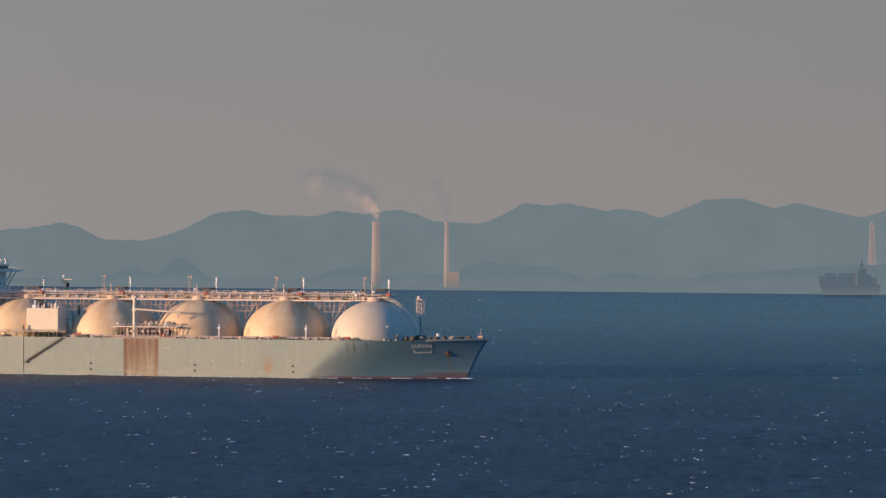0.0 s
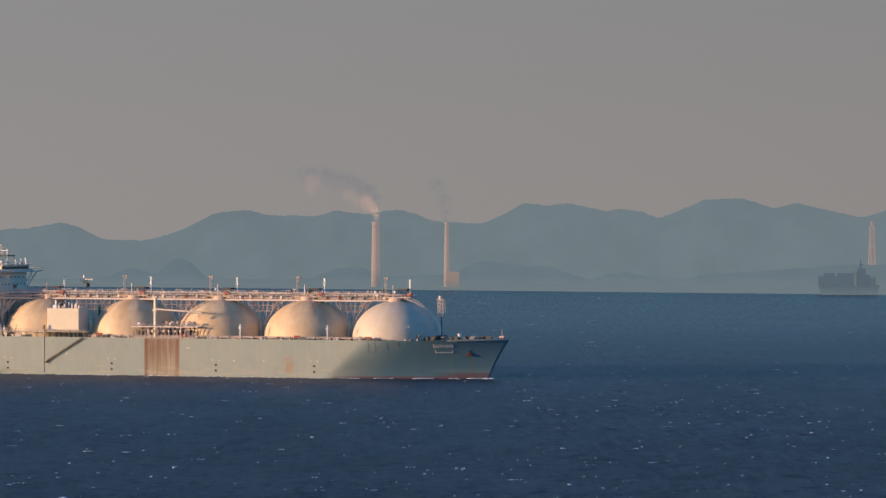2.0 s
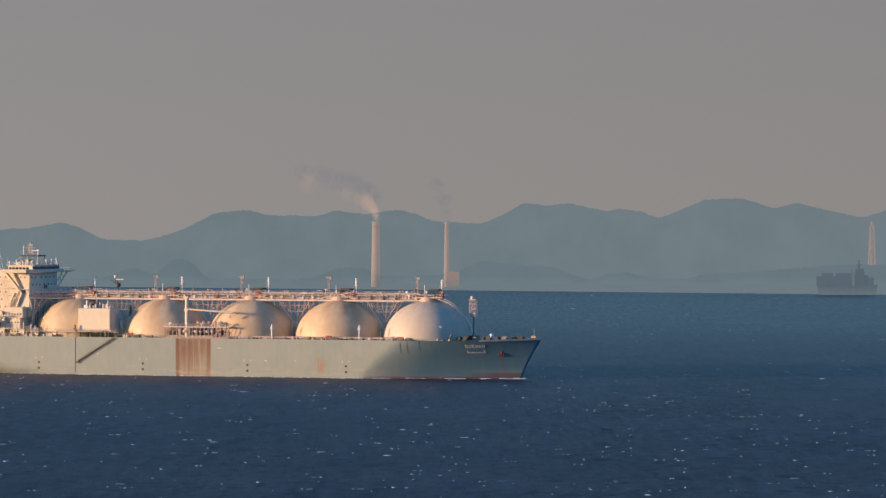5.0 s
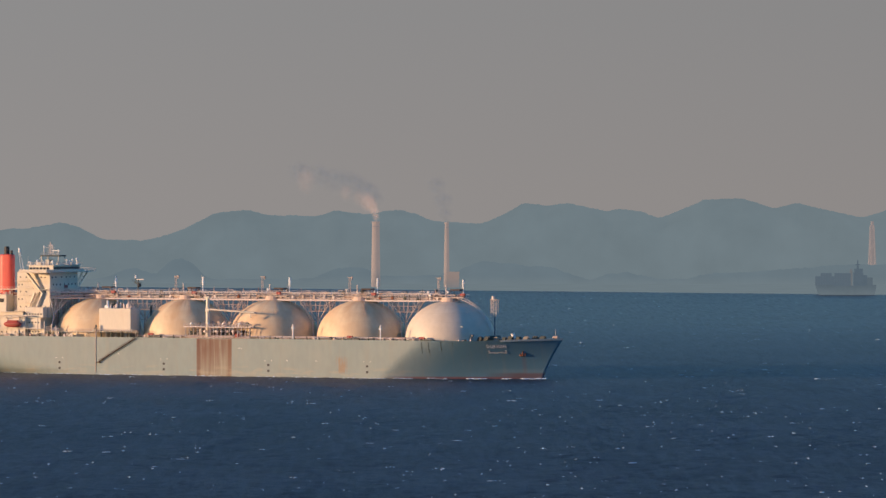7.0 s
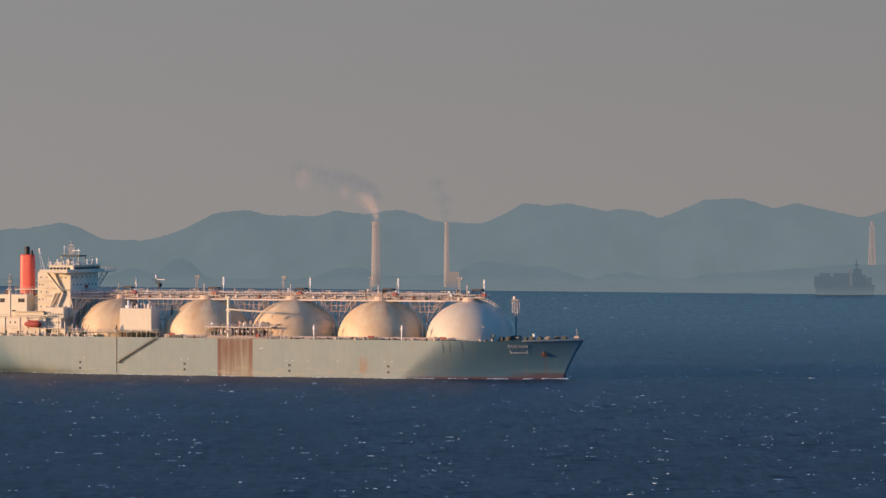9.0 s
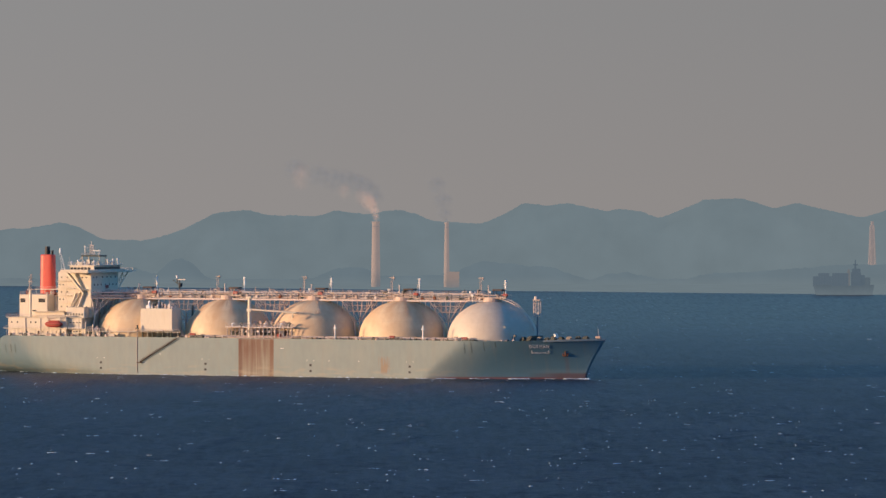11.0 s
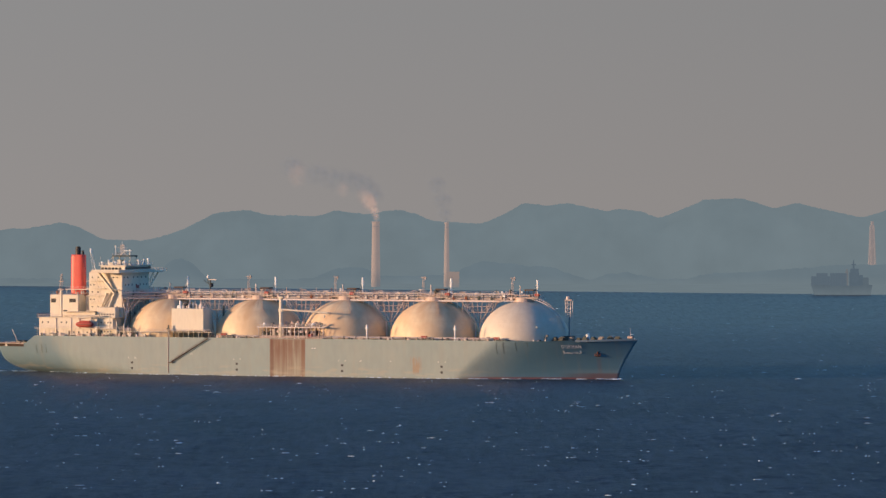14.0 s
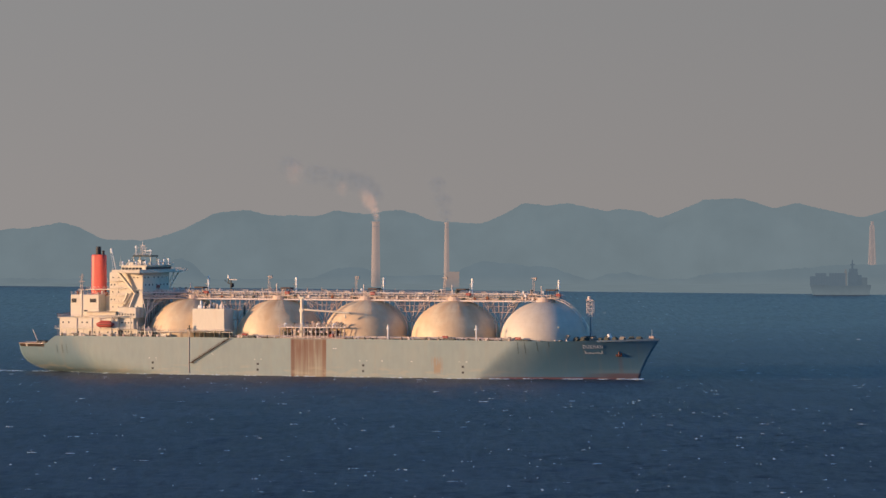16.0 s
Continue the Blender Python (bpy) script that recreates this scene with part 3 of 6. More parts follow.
def puff_material(name, colour, dense):
    """Thin smoke: dense in the middle of a puff and gone at its rim."""
    m = bpy.data.materials.new(name)
    m.use_nodes = True
    n, k = m.node_tree.nodes, m.node_tree.links
    b = n["Principled BSDF"]
    co = n.new("ShaderNodeTexCoord")
    mp = n.new("ShaderNodeMapping")
    mp.inputs["Scale"].default_value = (1, 0, 1)
    k.new(co.outputs["Object"], mp.inputs["Vector"])
    g = n.new("ShaderNodeTexGradient")
    g.gradient_type = "SPHERICAL"
    k.new(mp.outputs[0], g.inputs["Vector"])
    t = n.new("ShaderNodeTexNoise")
    t.inputs["Scale"].default_value = 2.2
    t.inputs["Detail"].default_value = 4
    k.new(co.outputs["Object"], t.inputs["Vector"])
    r = n.new("ShaderNodeMapRange")
    r.inputs["From Min"].default_value, r.inputs["From Max"].default_value = 0.20, 0.76
    k.new(t.outputs["Fac"], r.inputs["Value"])
    mul = n.new("ShaderNodeMath")
    mul.operation = "MULTIPLY"
    soft = n.new("ShaderNodeMath")
    soft.operation = "POWER"
    soft.inputs[1].default_value = 1.15
    k.new(g.outputs["Fac"], soft.inputs[0])
    k.new(soft.outputs[0], mul.inputs[0])
    k.new(r.outputs[0], mul.inputs[1])
    d = n.new("ShaderNodeMath")
    d.operation = "MULTIPLY"
    d.inputs[1].default_value = dense
    d.use_clamp = True
    k.new(mul.outputs[0], d.inputs[0])
    lit, back, clear = n.new("ShaderNodeBsdfDiffuse"), n.new("ShaderNodeBsdfTranslucent"), n.new("ShaderNodeBsdfTransparent")
    lit.inputs["Color"].default_value = back.inputs["Color"].default_value = (*colour, 1)
    half, mix = n.new("ShaderNodeMixShader"), n.new("ShaderNodeMixShader")
    half.inputs[0].default_value = 0.25
    k.new(lit.outputs[0], half.inputs[1])
    k.new(back.outputs[0], half.inputs[2])
    k.new(d.outputs[0], mix.inputs[0])
    k.new(clear.outputs[0], mix.inputs[1])
    k.new(half.outputs[0], mix.inputs[2])
    k.new(mix.outputs[0], n["Material Output"].inputs["Surface"])
    n.remove(b)
    return m


# Sunlit pink and shaded blue-grey of the plume are put into these colours.
M_SMOKE_NEAR = puff_material("sunlit_pink_smoke", (0.74, 0.57, 0.52), 0.62)
M_SMOKE_PALE = puff_material("sunlit_pale_smoke", (0.64, 0.51, 0.48), 0.27)
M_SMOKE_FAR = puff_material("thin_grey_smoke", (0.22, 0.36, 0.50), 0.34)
PLUME_Y = 4634.0

# each puff: bearing and rise over the chimney's rim at the start and at the end, its size, coloured as sunlit (2, 1) or
# shaded (0)
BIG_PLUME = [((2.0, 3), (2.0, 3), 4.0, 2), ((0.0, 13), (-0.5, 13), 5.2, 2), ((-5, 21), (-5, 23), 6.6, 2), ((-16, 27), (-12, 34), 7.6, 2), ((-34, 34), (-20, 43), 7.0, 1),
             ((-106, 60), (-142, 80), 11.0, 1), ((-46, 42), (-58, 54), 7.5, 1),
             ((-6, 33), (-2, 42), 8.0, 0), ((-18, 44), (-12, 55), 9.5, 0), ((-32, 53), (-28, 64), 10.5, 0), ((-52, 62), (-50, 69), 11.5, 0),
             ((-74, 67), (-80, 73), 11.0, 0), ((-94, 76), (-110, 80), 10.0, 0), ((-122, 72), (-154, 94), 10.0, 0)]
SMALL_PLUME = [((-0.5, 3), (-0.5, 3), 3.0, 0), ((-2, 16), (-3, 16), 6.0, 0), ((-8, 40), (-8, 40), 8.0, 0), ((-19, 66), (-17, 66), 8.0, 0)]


def smoke():
    """Two plumes in rigid puffs; returns each puff with the two ends of its drift."""
    rnd = random.Random(4)
    bm = bmesh.new()
    v = bmesh.ops.create_icosphere(bm, subdivisions=3, radius=1.0)["verts"]
    for p in v:
        p.co += p.co * 0.12 * noise.noise(p.co * 1.7)
        p.co.y *= 0.7
    bmesh.ops.delete(bm, geom=[p for p in bm.verts if p.co.y > 0.12], context="VERTS")
    near = bpy.data.meshes.new("puff")
    bm.to_mesh(near)
    bm.free()
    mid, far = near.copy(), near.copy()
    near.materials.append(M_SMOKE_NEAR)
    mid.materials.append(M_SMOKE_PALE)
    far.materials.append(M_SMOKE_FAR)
    for me in (near, mid, far):
        me.polygons.foreach_set("use_smooth", np.ones(len(me.polygons), dtype=bool))
    puffs = []
    px_m = PLUME_Y / FOCAL

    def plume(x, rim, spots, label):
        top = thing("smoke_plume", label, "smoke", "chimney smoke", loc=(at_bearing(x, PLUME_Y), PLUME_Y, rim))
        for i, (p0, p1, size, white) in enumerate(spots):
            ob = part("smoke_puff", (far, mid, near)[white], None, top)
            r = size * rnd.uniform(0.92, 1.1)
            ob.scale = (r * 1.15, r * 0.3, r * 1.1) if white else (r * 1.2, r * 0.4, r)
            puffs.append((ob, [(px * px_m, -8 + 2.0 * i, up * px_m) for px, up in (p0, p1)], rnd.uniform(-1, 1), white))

    plume(665.5, 58.0, BIG_PLUME, "smoke over the tall chimney, coloured pink for sun, grey for shade")
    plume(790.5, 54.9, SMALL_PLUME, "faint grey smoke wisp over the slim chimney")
    return puffs


# ---------------------------------------------------------------- the far container ship
def container_ship():
    d = 4352
    t = thing("container_ship", "dark hazy container ship with stacked boxes far off", "ship", loc=(at_bearing(1507.0, d), d, 0))
    bm = bmesh.new()
    prof = [(-30, 0.0), (-32.5, 8.0), (-20, 8.0), (-19, 7.2), (6, 7.2), (7, 7.8), (15.5, 7.8), (14.0, 0.0)]
    rings = []
    for y, k in ((-5, 0.94), (0, 1.0), (5, 0.94)):
        rings.append([bm.verts.new((x * k, y, z - 0.5 if z == 0 else z)) for x, z in prof])
    n = len(prof)
    for p, q in zip(rings, rings[1:]):
        for i in range(n):
            bm.faces.new((p[i], p[(i + 1) % n], q[(i + 1) % n], q[i]))
    bm.faces.new(rings[0][::-1])
    bm.faces.new(rings[-1])
    part("hull", bm, M_FARSHIP, t)
    rnd = random.Random(2)
    bm = bmesh.new()
    box(bm, (-1, -2.4, -1.2), (1, 2.4, 1.2), 0.05)
    stack = bpy.data.meshes.new("container")
    bm.to_mesh(stack)
    bm.free()
    stack.materials.append(M_FARBOX)
    for i in range(13):
        tall = 3 if i in (0, 1, 6) else 4
        for j in range(tall):
            part("container", stack, None, t, loc=(-31.3 + i * 2.1 + (0.3 if i > 6 else 0), rnd.uniform(-0.4, 0.4), 8.45 + j * 2.45))
    part("deckhouse", boxed((-2.4, -4.5, 7.2), (4.8, 4.5, 17.5), 0.2), M_FARDARK, t)
    part("bridge", boxed((-1.6, -5.0, 17.5), (4.4, 5.0, 20.5), 0.2), M_FARDARK, t)
    part("funnel", boxed((4.8, -2, 7.2), (8.0, 2, 15.5), 0.3), M_FARDARK, t)
    part("aft_deckhouse", boxed((8.0, -4, 7.2), (12.2, 4, 13.6), 0.2), M_FARSHIP, t)
    part("mast", rodded((0.7, 0, 20.5), (0.7, 0, 27.4), 0.85, 8, 0.35), M_FARDARK, t)
    part("yard", boxed((-0.9, -0.3, 23.2), (2.6, 0.3, 24.1)), M_FARDARK, t)
    part("crane_post", boxed((-5.6, -1.2, 7.2), (-3.4, 1.2, 18.6), 0.2), M_FARPALE, t)
    part("crane_head", boxed((-5.2, -1.0, 18.6), (-3.8, 1.0, 20.2), 0.2), M_FARPALE, t)
    return t


# ---------------------------------------------------------------- the gas carrier
# Ship's own axes: x forward from amidships, y to port, z up from the waterline.
HALF = 22.9
DECK = 16.6
TANKS = [-71.7 + 41.8 * i for i in range(5)]


def top_edge(x):
    if x < -135.2:
        return 13.0
    if x < -130.0:
        return 13.0 + (x + 135.2) / 5.2 * (DECK - 13.0)
    if x < 116:
        return DECK
    return DECK + 1.0 * ((x - 116) / 32.5) ** 0.8


def stem(z):
    return 138.8 + 9.3 * max(0.0, z / 17.6) ** 1.3 if z > 0 else 138.8


def tail(z):
    u = min(1.0, max(0.0, z / 13.0))
    return -150.8 + 11.0 * (1 - u) ** 4


def breadth(x, z):
    """Half-breadth of the hull at a station and height."""
    u = min(1.0, max(0.0, z / 17.0))
    length = 66 - 9 * u
    d = max(0.0, stem(z) - x)
    f = 1.0 if d > length else 1 - (1 - d / length) ** (1.14 + 0.5 * u * u)
    run = 74 - 34 * u ** 0.8
    e = max(0.0, x - tail(z))
    low = 1.0 if e > run else 1 - (1 - 0.80 * u ** 0.38) * (1 - e / run) ** (2.0 + 0.6 * u)
    return HALF * min(f, low)


def hull_mesh():
    bm = bmesh.new()
    us = [0.5 - 0.5 * math.cos(math.pi * i / 130) for i in range(131)]
    us = [0.55 * a + 0.45 * i / 130 for i, a in enumerate(us)]
    vs = [i / 22 for i in range(23)]
    sides = []
    for side in (-1, 1):
        grid = []
        for u in us:
            col = []
            xt = tail(13) + u * (stem(17.6) - tail(13))
            T = top_edge(xt)
            for v in vs:
                z = -6 + (T + 6) * v
                x = tail(z) + u * (stem(z) - tail(z))
                col.append(bm.verts.new((x, side * max(0.02, breadth(x, z)), z)))
            grid.append(col)
        for i in range(len(us) - 1):
            for j in range(len(vs) - 1):
                f = [grid[i][j], grid[i + 1][j], grid[i + 1][j + 1], grid[i][j + 1]]
                bm.faces.new(f if side < 0 else f[::-1])
        sides.append(grid)
    for j in range(len(vs) - 1):      # transom and stem
        bm.faces.new((sides[1][0][j], sides[0][0][j], sides[0][0][j + 1], sides[1][0][j + 1]))
        bm.faces.new((sides[0][-1][j], sides[1][-1][j], sides[1][-1][j + 1], sides[0][-1][j + 1]))
    return bm


def deck_mesh(x0, x1, drop, inset):
    bm = bmesh.new()
    n = max(2, int((x1 - x0) / 3))
    rows = []
    for i in range(n + 1):
        x = x0 + (x1 - x0) * i / n
        z = min(top_edge(x), DECK + 0.2) - drop
        w = max(0.05, breadth(x, z) - inset)
        rows.append([bm.verts.new((x, y, zz)) for y, zz in ((-w, z - 0.15), (-w, z), (0, z + 0.25), (w, z), (w, z - 0.15))])
    for p, q in zip(rows, rows[1:]):
        for j in range(4):
            bm.faces.new((p[j], q[j], q[j + 1], p[j + 1]))
    return bm


def dome_mesh(rx, rz, skirt):
    """A tank cover: a flattened dome on a short upright skirt, with raised seams."""
    bm = bmesh.new()
    seg = 64
    prof = [(rx, -skirt), (rx, 0)] + [(rx * math.cos(a), rz * math.sin(a)) for a in (math.pi / 2 * i / 18 for i in range(1, 18))] + [(0.0, rz)]
    rings = [[bm.verts.new((r * math.cos(6.2832 * s / seg), r * math.sin(6.2832 * s / seg), z)) for s in range(seg)] for r, z in prof[:-1]]
    for p, q in zip(rings, rings[1:]):
        for s in range(seg):
            bm.faces.new((p[s], p[(s + 1) % seg], q[(s + 1) % seg], q[s]))
    tip = bm.verts.new((0, 0, rz))
    for s in range(seg):
        bm.faces.new((rings[-1][s], rings[-1][(s + 1) % seg], tip))
    return bm


def gas_carrier():
    ship = thing("gas_carrier_ship", "sea-green gas carrier with five cream domed tanks and red funnel", "ship")
    S = ship
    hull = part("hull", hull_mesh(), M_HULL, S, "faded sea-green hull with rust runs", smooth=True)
    part("main_deck", deck_mesh(-129.6, 146, 0.25, 0.15), M_DECK, S, "dull dark deck plating")
    part("mooring_deck", deck_mesh(-150, -135.3, 0.5, 0.15), M_DECK, S)
    tanks_and_trunk(S)
    aft_house(S)
    deck_gear(S)
    hull_marks(S, hull)
    return ship


def tanks_and_trunk(S):
    dome = None
    for i, x in enumerate(TANKS):
        clean = i == 4
        aft = -1.2 if i == 0 else 0.0            # the aftmost dome sits a little abaft its crown
        if i in (0, 1, 4):
            bm = dome_mesh(19.6, 16.5, 1.0)
            bmesh.ops.translate(bm, verts=bm.verts, vec=(aft, 0, 0))
            d = part("tank_cover", bm, M_TANK_CLEAN if clean else M_TANK, S, "clean white domed tank cover" if clean else "cream domed tank cover with brown stains",
                     loc=(x, 0, DECK + 0.4), smooth=True)
            dome = d.data
        else:
            d = part("tank_cover", dome, None, S, "cream domed tank cover with brown stains", loc=(x, 0, DECK + 0.4))
        top = 17.3
        bm = bmesh.new()
        rod(bm, (0, 0, top - 1.2), (0, 0, top + 0.6), 4.2, 20)
        box(bm, (-6.5, -3.6, top + 0.3), (7.5, 3.6, top + 0.75))
        part("dome_platform", bm, M_PIPE, d)
        part("platform_rail", rail(bmesh.new(), [(-6.4, -3.5, top + 0.75), (7.4, -3.5, top + 0.75), (7.4, 3.5, top + 0.75), (-6.4, 3.5, top + 0.75), (-6.4, -3.5, top + 0.75)]), M_STEEL, d)
        bm = bmesh.new()
        vx, vh = ((6.6, 8.9), (7.4, 8.8), (7.4, 8.8), (7.4, 8.7), (6.0, 8.3))[i]
        rod(bm, (vx, 0, top), (vx, 0, top + vh), 0.26, 8)
        rod(bm, (vx, 0, top + vh - 3.6), (vx, 0, top + vh), 0.38, 8)
        for q in range(5):
            box(bm, (vx - 0.5, -0.5, top + vh - 3.4 + 0.75 * q), (vx + 0.5, 0.5, top + vh - 3.22 + 0.75 * q))
        part("vent_mast", bm, M_WHITE, d, "slim white vent mast")
        bm = bmesh.new()
        for q in range(6):
            beam(bm, (vx - 0.9, -0.6, top + 0.8 + q * 0.9), (vx - 0.9, 0.0, top + 0.8 + q * 0.9), 0.06)
        beam(bm, (vx - 0.9, -0.6, top), (vx - 0.9, -0.6, top + 6.2), 0.06)
        beam(bm, (vx - 0.9, 0.0, top), (vx - 0.9, 0.0, top + 6.2), 0.06)
        part("mast_ladder", bm, M_PIPE, d)
        if i > 0:
            bm = bmesh.new()
            for dx, dy in ((-0.45, -0.45), (0.45, -0.45), (0, 0.5)):
                beam(bm, (-5.6 + dx, dy, top), (-5.6 + dx * 0.6, dy * 0.6, top + 9.2), 0.13)
            for q in range(9):
                beam(bm, (-6.05, -0.4, top + q), (-5.2, 0.4, top + q + 1), 0.09)
            box(bm, (-6.6, -0.5, top + 8.9), (-4.2, 0.5, top + 9.1))
            rod(bm, (-4.6, 0, top + 8.0), (-4.6, 0, top + 9.4), 0.3, 6)
            part("lattice_mast", bm, M_PIPE, d, "rust-stained lattice mast with a lamp arm")
        part("sampling_post", rodded((-1.6, -1, top), (-1.6, -1, top + 5.8), 0.28, 6), M_STEEL, d)
        bm = boxed((0.8, -2.6, top + 3.6), (5.4, 1.8, top + 4.2), 0.1)
        for px_, py_ in ((1.2, -2.2), (5.0, -2.2), (1.2, 1.4), (5.0, 1.4)):
            beam(bm, (px_, py_, top + 0.7), (px_, py_, top + 3.7), 0.18)
        part("canopy", bm, M_BROWN, d)
        fx = (6.8, 4.4, 3.4, 6.9, 6.9)[i]
        part("fire_box", boxed((fx - 1.1, -3.4, top + 1.2), (fx + 1.1, -2.2, top + 2.4), 0.15), M_REDBOX, d, "red fire box")
        part("box_stand", boxed((fx - 0.8, -3.2, top + 0.7), (fx + 0.8, -2.4, top + 1.2)), M_DARK, d)
        rnd = random.Random(i)
        for q in range(15):
            px_, py_ = rnd.uniform(-10, 6.5), rnd.uniform(-3.2, 2.6)
            hz = top + rnd.uniform(1.2, 4.2)
            bm = rodded((px_, py_, top - 0.9), (px_, py_, hz), rnd.uniform(0.12, 0.3), 6)
            if q % 3 == 0:
                rod(bm, (px_ - 0.7, py_, hz - 0.3), (px_ + 0.7, py_, hz - 0.3), 0.22, 8)
            elif q % 3 == 1:
                box(bm, (px_ - 0.5, py_ - 0.4, hz - 0.9), (px_ + 0.5, py_ + 0.4, hz), 0.08)
            part("valve", bm, (M_STEEL, M_WHITE, M_DARK, M_PIPE)[rnd.randrange(4)], d)
        bm = bmesh.new()                      # pipes that bend down from the crown to the trunk
        for q in range(5):
            y0 = -3.0 + 1.2 * q
            rod(bm, (-3.0 - q, y0, top + 1.6), (3.4, y0, top + 1.6), 0.2, 6)
            rod(bm, (3.4, y0, top + 1.6), (3.4, y0, top + 0.2), 0.2, 6)
            rod(bm, (-3.0 - q, y0, top + 1.6), (-3.0 - q, y0, top - 0.6), 0.2, 6)
        part("crown_pipes", bm, M_PIPE, d)
        # ribs and ladder on the dome
        if i < 4:
            bm = bmesh.new()
            for q in range(14):
                a0, a1 = radians(38 + q * 3.2), radians(38 + (q + 1) * 3.2)
                c, s = math.cos(radians(-62)), math.sin(radians(-62))
                rung = Vector((19.75 * math.cos(a0) * c, 19.75 * math.cos(a0) * s, 16.65 * math.sin(a0)))
                beam(bm, rung + Vector((-s, c, 0)) * -0.5, rung + Vector((-s, c, 0)) * 0.5, 0.05)
                for off in (-0.45, 0.45):
                    c, s = math.cos(radians(-62)), math.sin(radians(-62))
                    p0 = Vector((19.75 * math.cos(a0) * c, 19.75 * math.cos(a0) * s, 16.65 * math.sin(a0))) + Vector((-s, c, 0)) * off
                    p1 = Vector((19.75 * math.cos(a1) * c, 19.75 * math.cos(a1) * s, 16.65 * math.sin(a1))) + Vector((-s, c, 0)) * off
                    beam(bm, p0, p1, 0.05)
            part("ladder", bm, M_PIPE, d, loc=(aft, 0, 0))
    # the pipe trunk over the tanks
    z0, z1 = 33.6, 36.0
    x0, x1 = -94.0, 93.0
    part("walkway", boxed((x0, -3.2, z0 - 0.35), (x1, 3.2, z0)), M_STEEL, S, "long pale walkway over the tanks")
    part("upper_walkway", boxed((x0, -2.4, z1), (x1, 1.8, z1 + 0.2)), M_STEEL, S)
    for k, (y, z, r) in enumerate(((-2.3, z0 + 0.55, 0.38), (-1.2, z0 + 0.7, 0.5), (0.2, z0 + 0.65, 0.45), (1.5, z0 + 0.5, 0.35), (-2.6, z1 - 0.55, 0.22))):
        part("cargo_pipe", rodded((x0, y, z), (x1 - 4, y, z), r, 8), M_PIPE if k % 2 else M_STEEL, S)
    part("trunk_rail", rail(bmesh.new(), [(x0, -3.1, z0), (x1, -3.1, z0)], 1.2, 3.0), M_STEEL, S)
    part("trunk_rail", rail(bmesh.new(), [(x0, -2.3, z1 + 0.2), (x1, -2.3, z1 + 0.2)], 1.1, 3.0), M_STEEL, S)
    frame_bm = bmesh.new()
    beam(frame_bm, (0, -3.0, z0 - 0.2), (0, -3.0, z1), 0.2)
    beam(frame_bm, (0, 3.0, z0 - 0.2), (0, 3.0, z1), 0.2)
    beam(frame_bm, (0, -3.0, z1 - 0.1), (0, 3.0, z1 - 0.1), 0.2)
    me = part("trunk_frame", frame_bm, M_PIPE, S, loc=(x0, 0, 0)).data
    x = x0 + 5.2
    while x < x1:
        part("trunk_frame", me, None, S, loc=(x, 0, 0))
        x += 5.2
    # crowded fittings along the trunk: trays, lagged lines with supports, valves, lamps and boxes
    part("cable_tray", boxed((x0, -3.05, z1 - 0.95), (x1 - 6, -2.55, z1 - 0.8)), M_DARK, S)
    part("lagged_line", rodded((x0 + 2, -3.35, z0 - 0.55), (x1 - 8, -3.35, z0 - 0.55), 0.2, 8), M_STEEL, S, "pale lagged pipe below the walkway")
    part("spray_line", rodded((x0 + 6, -2.7, z1 + 0.55), (x1 - 2, -2.7, z1 + 0.55), 0.13, 6), M_STEEL, S)
    rnd = random.Random(52)
    x = x0 + 1.0
    q = 0
    while x < x1 - 2:
        bm = bmesh.new()
        beam(bm, (x, -3.1, z0 - 0.9), (x, -3.1, z1 + 0.1), rnd.uniform(0.1, 0.2))
        if q % 3 == 0:
            beam(bm, (x, -3.15, z0), (x + 2.4, -3.15, z1 - 0.1), 0.12)
        if q % 3 == 1:
            box(bm, (x - 0.5, -3.3, z0 + 0.2), (x + 0.6, -2.5, z0 + rnd.uniform(0.9, 1.8)), 0.06)
        if q % 4 == 2:
            rod(bm, (x + 0.5, -2.2, z1 + 0.1), (x + 0.5, -2.2, z1 + rnd.uniform(0.9, 2.6)), rnd.uniform(0.1, 0.24), 6)
        if q % 5 == 3:
            box(bm, (x - 0.3, -2.5, z1 + 0.2), (x + rnd.uniform(0.5, 1.6), -1.6, z1 + rnd.uniform(0.6, 1.2)), 0.06)
        part("trunk_fitting", bm, (M_STEEL, M_PIPE, M_DARK, M_STEEL, M_RUST, M_PIPE)[rnd.randrange(6)], S)
        x += rnd.uniform(1.3, 2.3)
        q += 1
    for q in range(14):      # expansion loops standing over the walkway
        x = x0 + 6 + 13.0 * q + rnd.uniform(-2, 2)
        h = z1 + rnd.uniform(0.8, 1.5)
        bm = rodded((x, -1.4, z1), (x, -1.4, h), 0.18, 6)
        rod(bm, (x, -1.4, h), (x + 2.2, -1.4, h), 0.18, 6)
        rod(bm, (x + 2.2, -1.4, h), (x + 2.2, -1.4, z1), 0.18, 6)
        part("pipe_loop", bm, M_STEEL if q % 2 else M_PIPE, S)
    # trestles in the gaps between the tanks
    bars = []
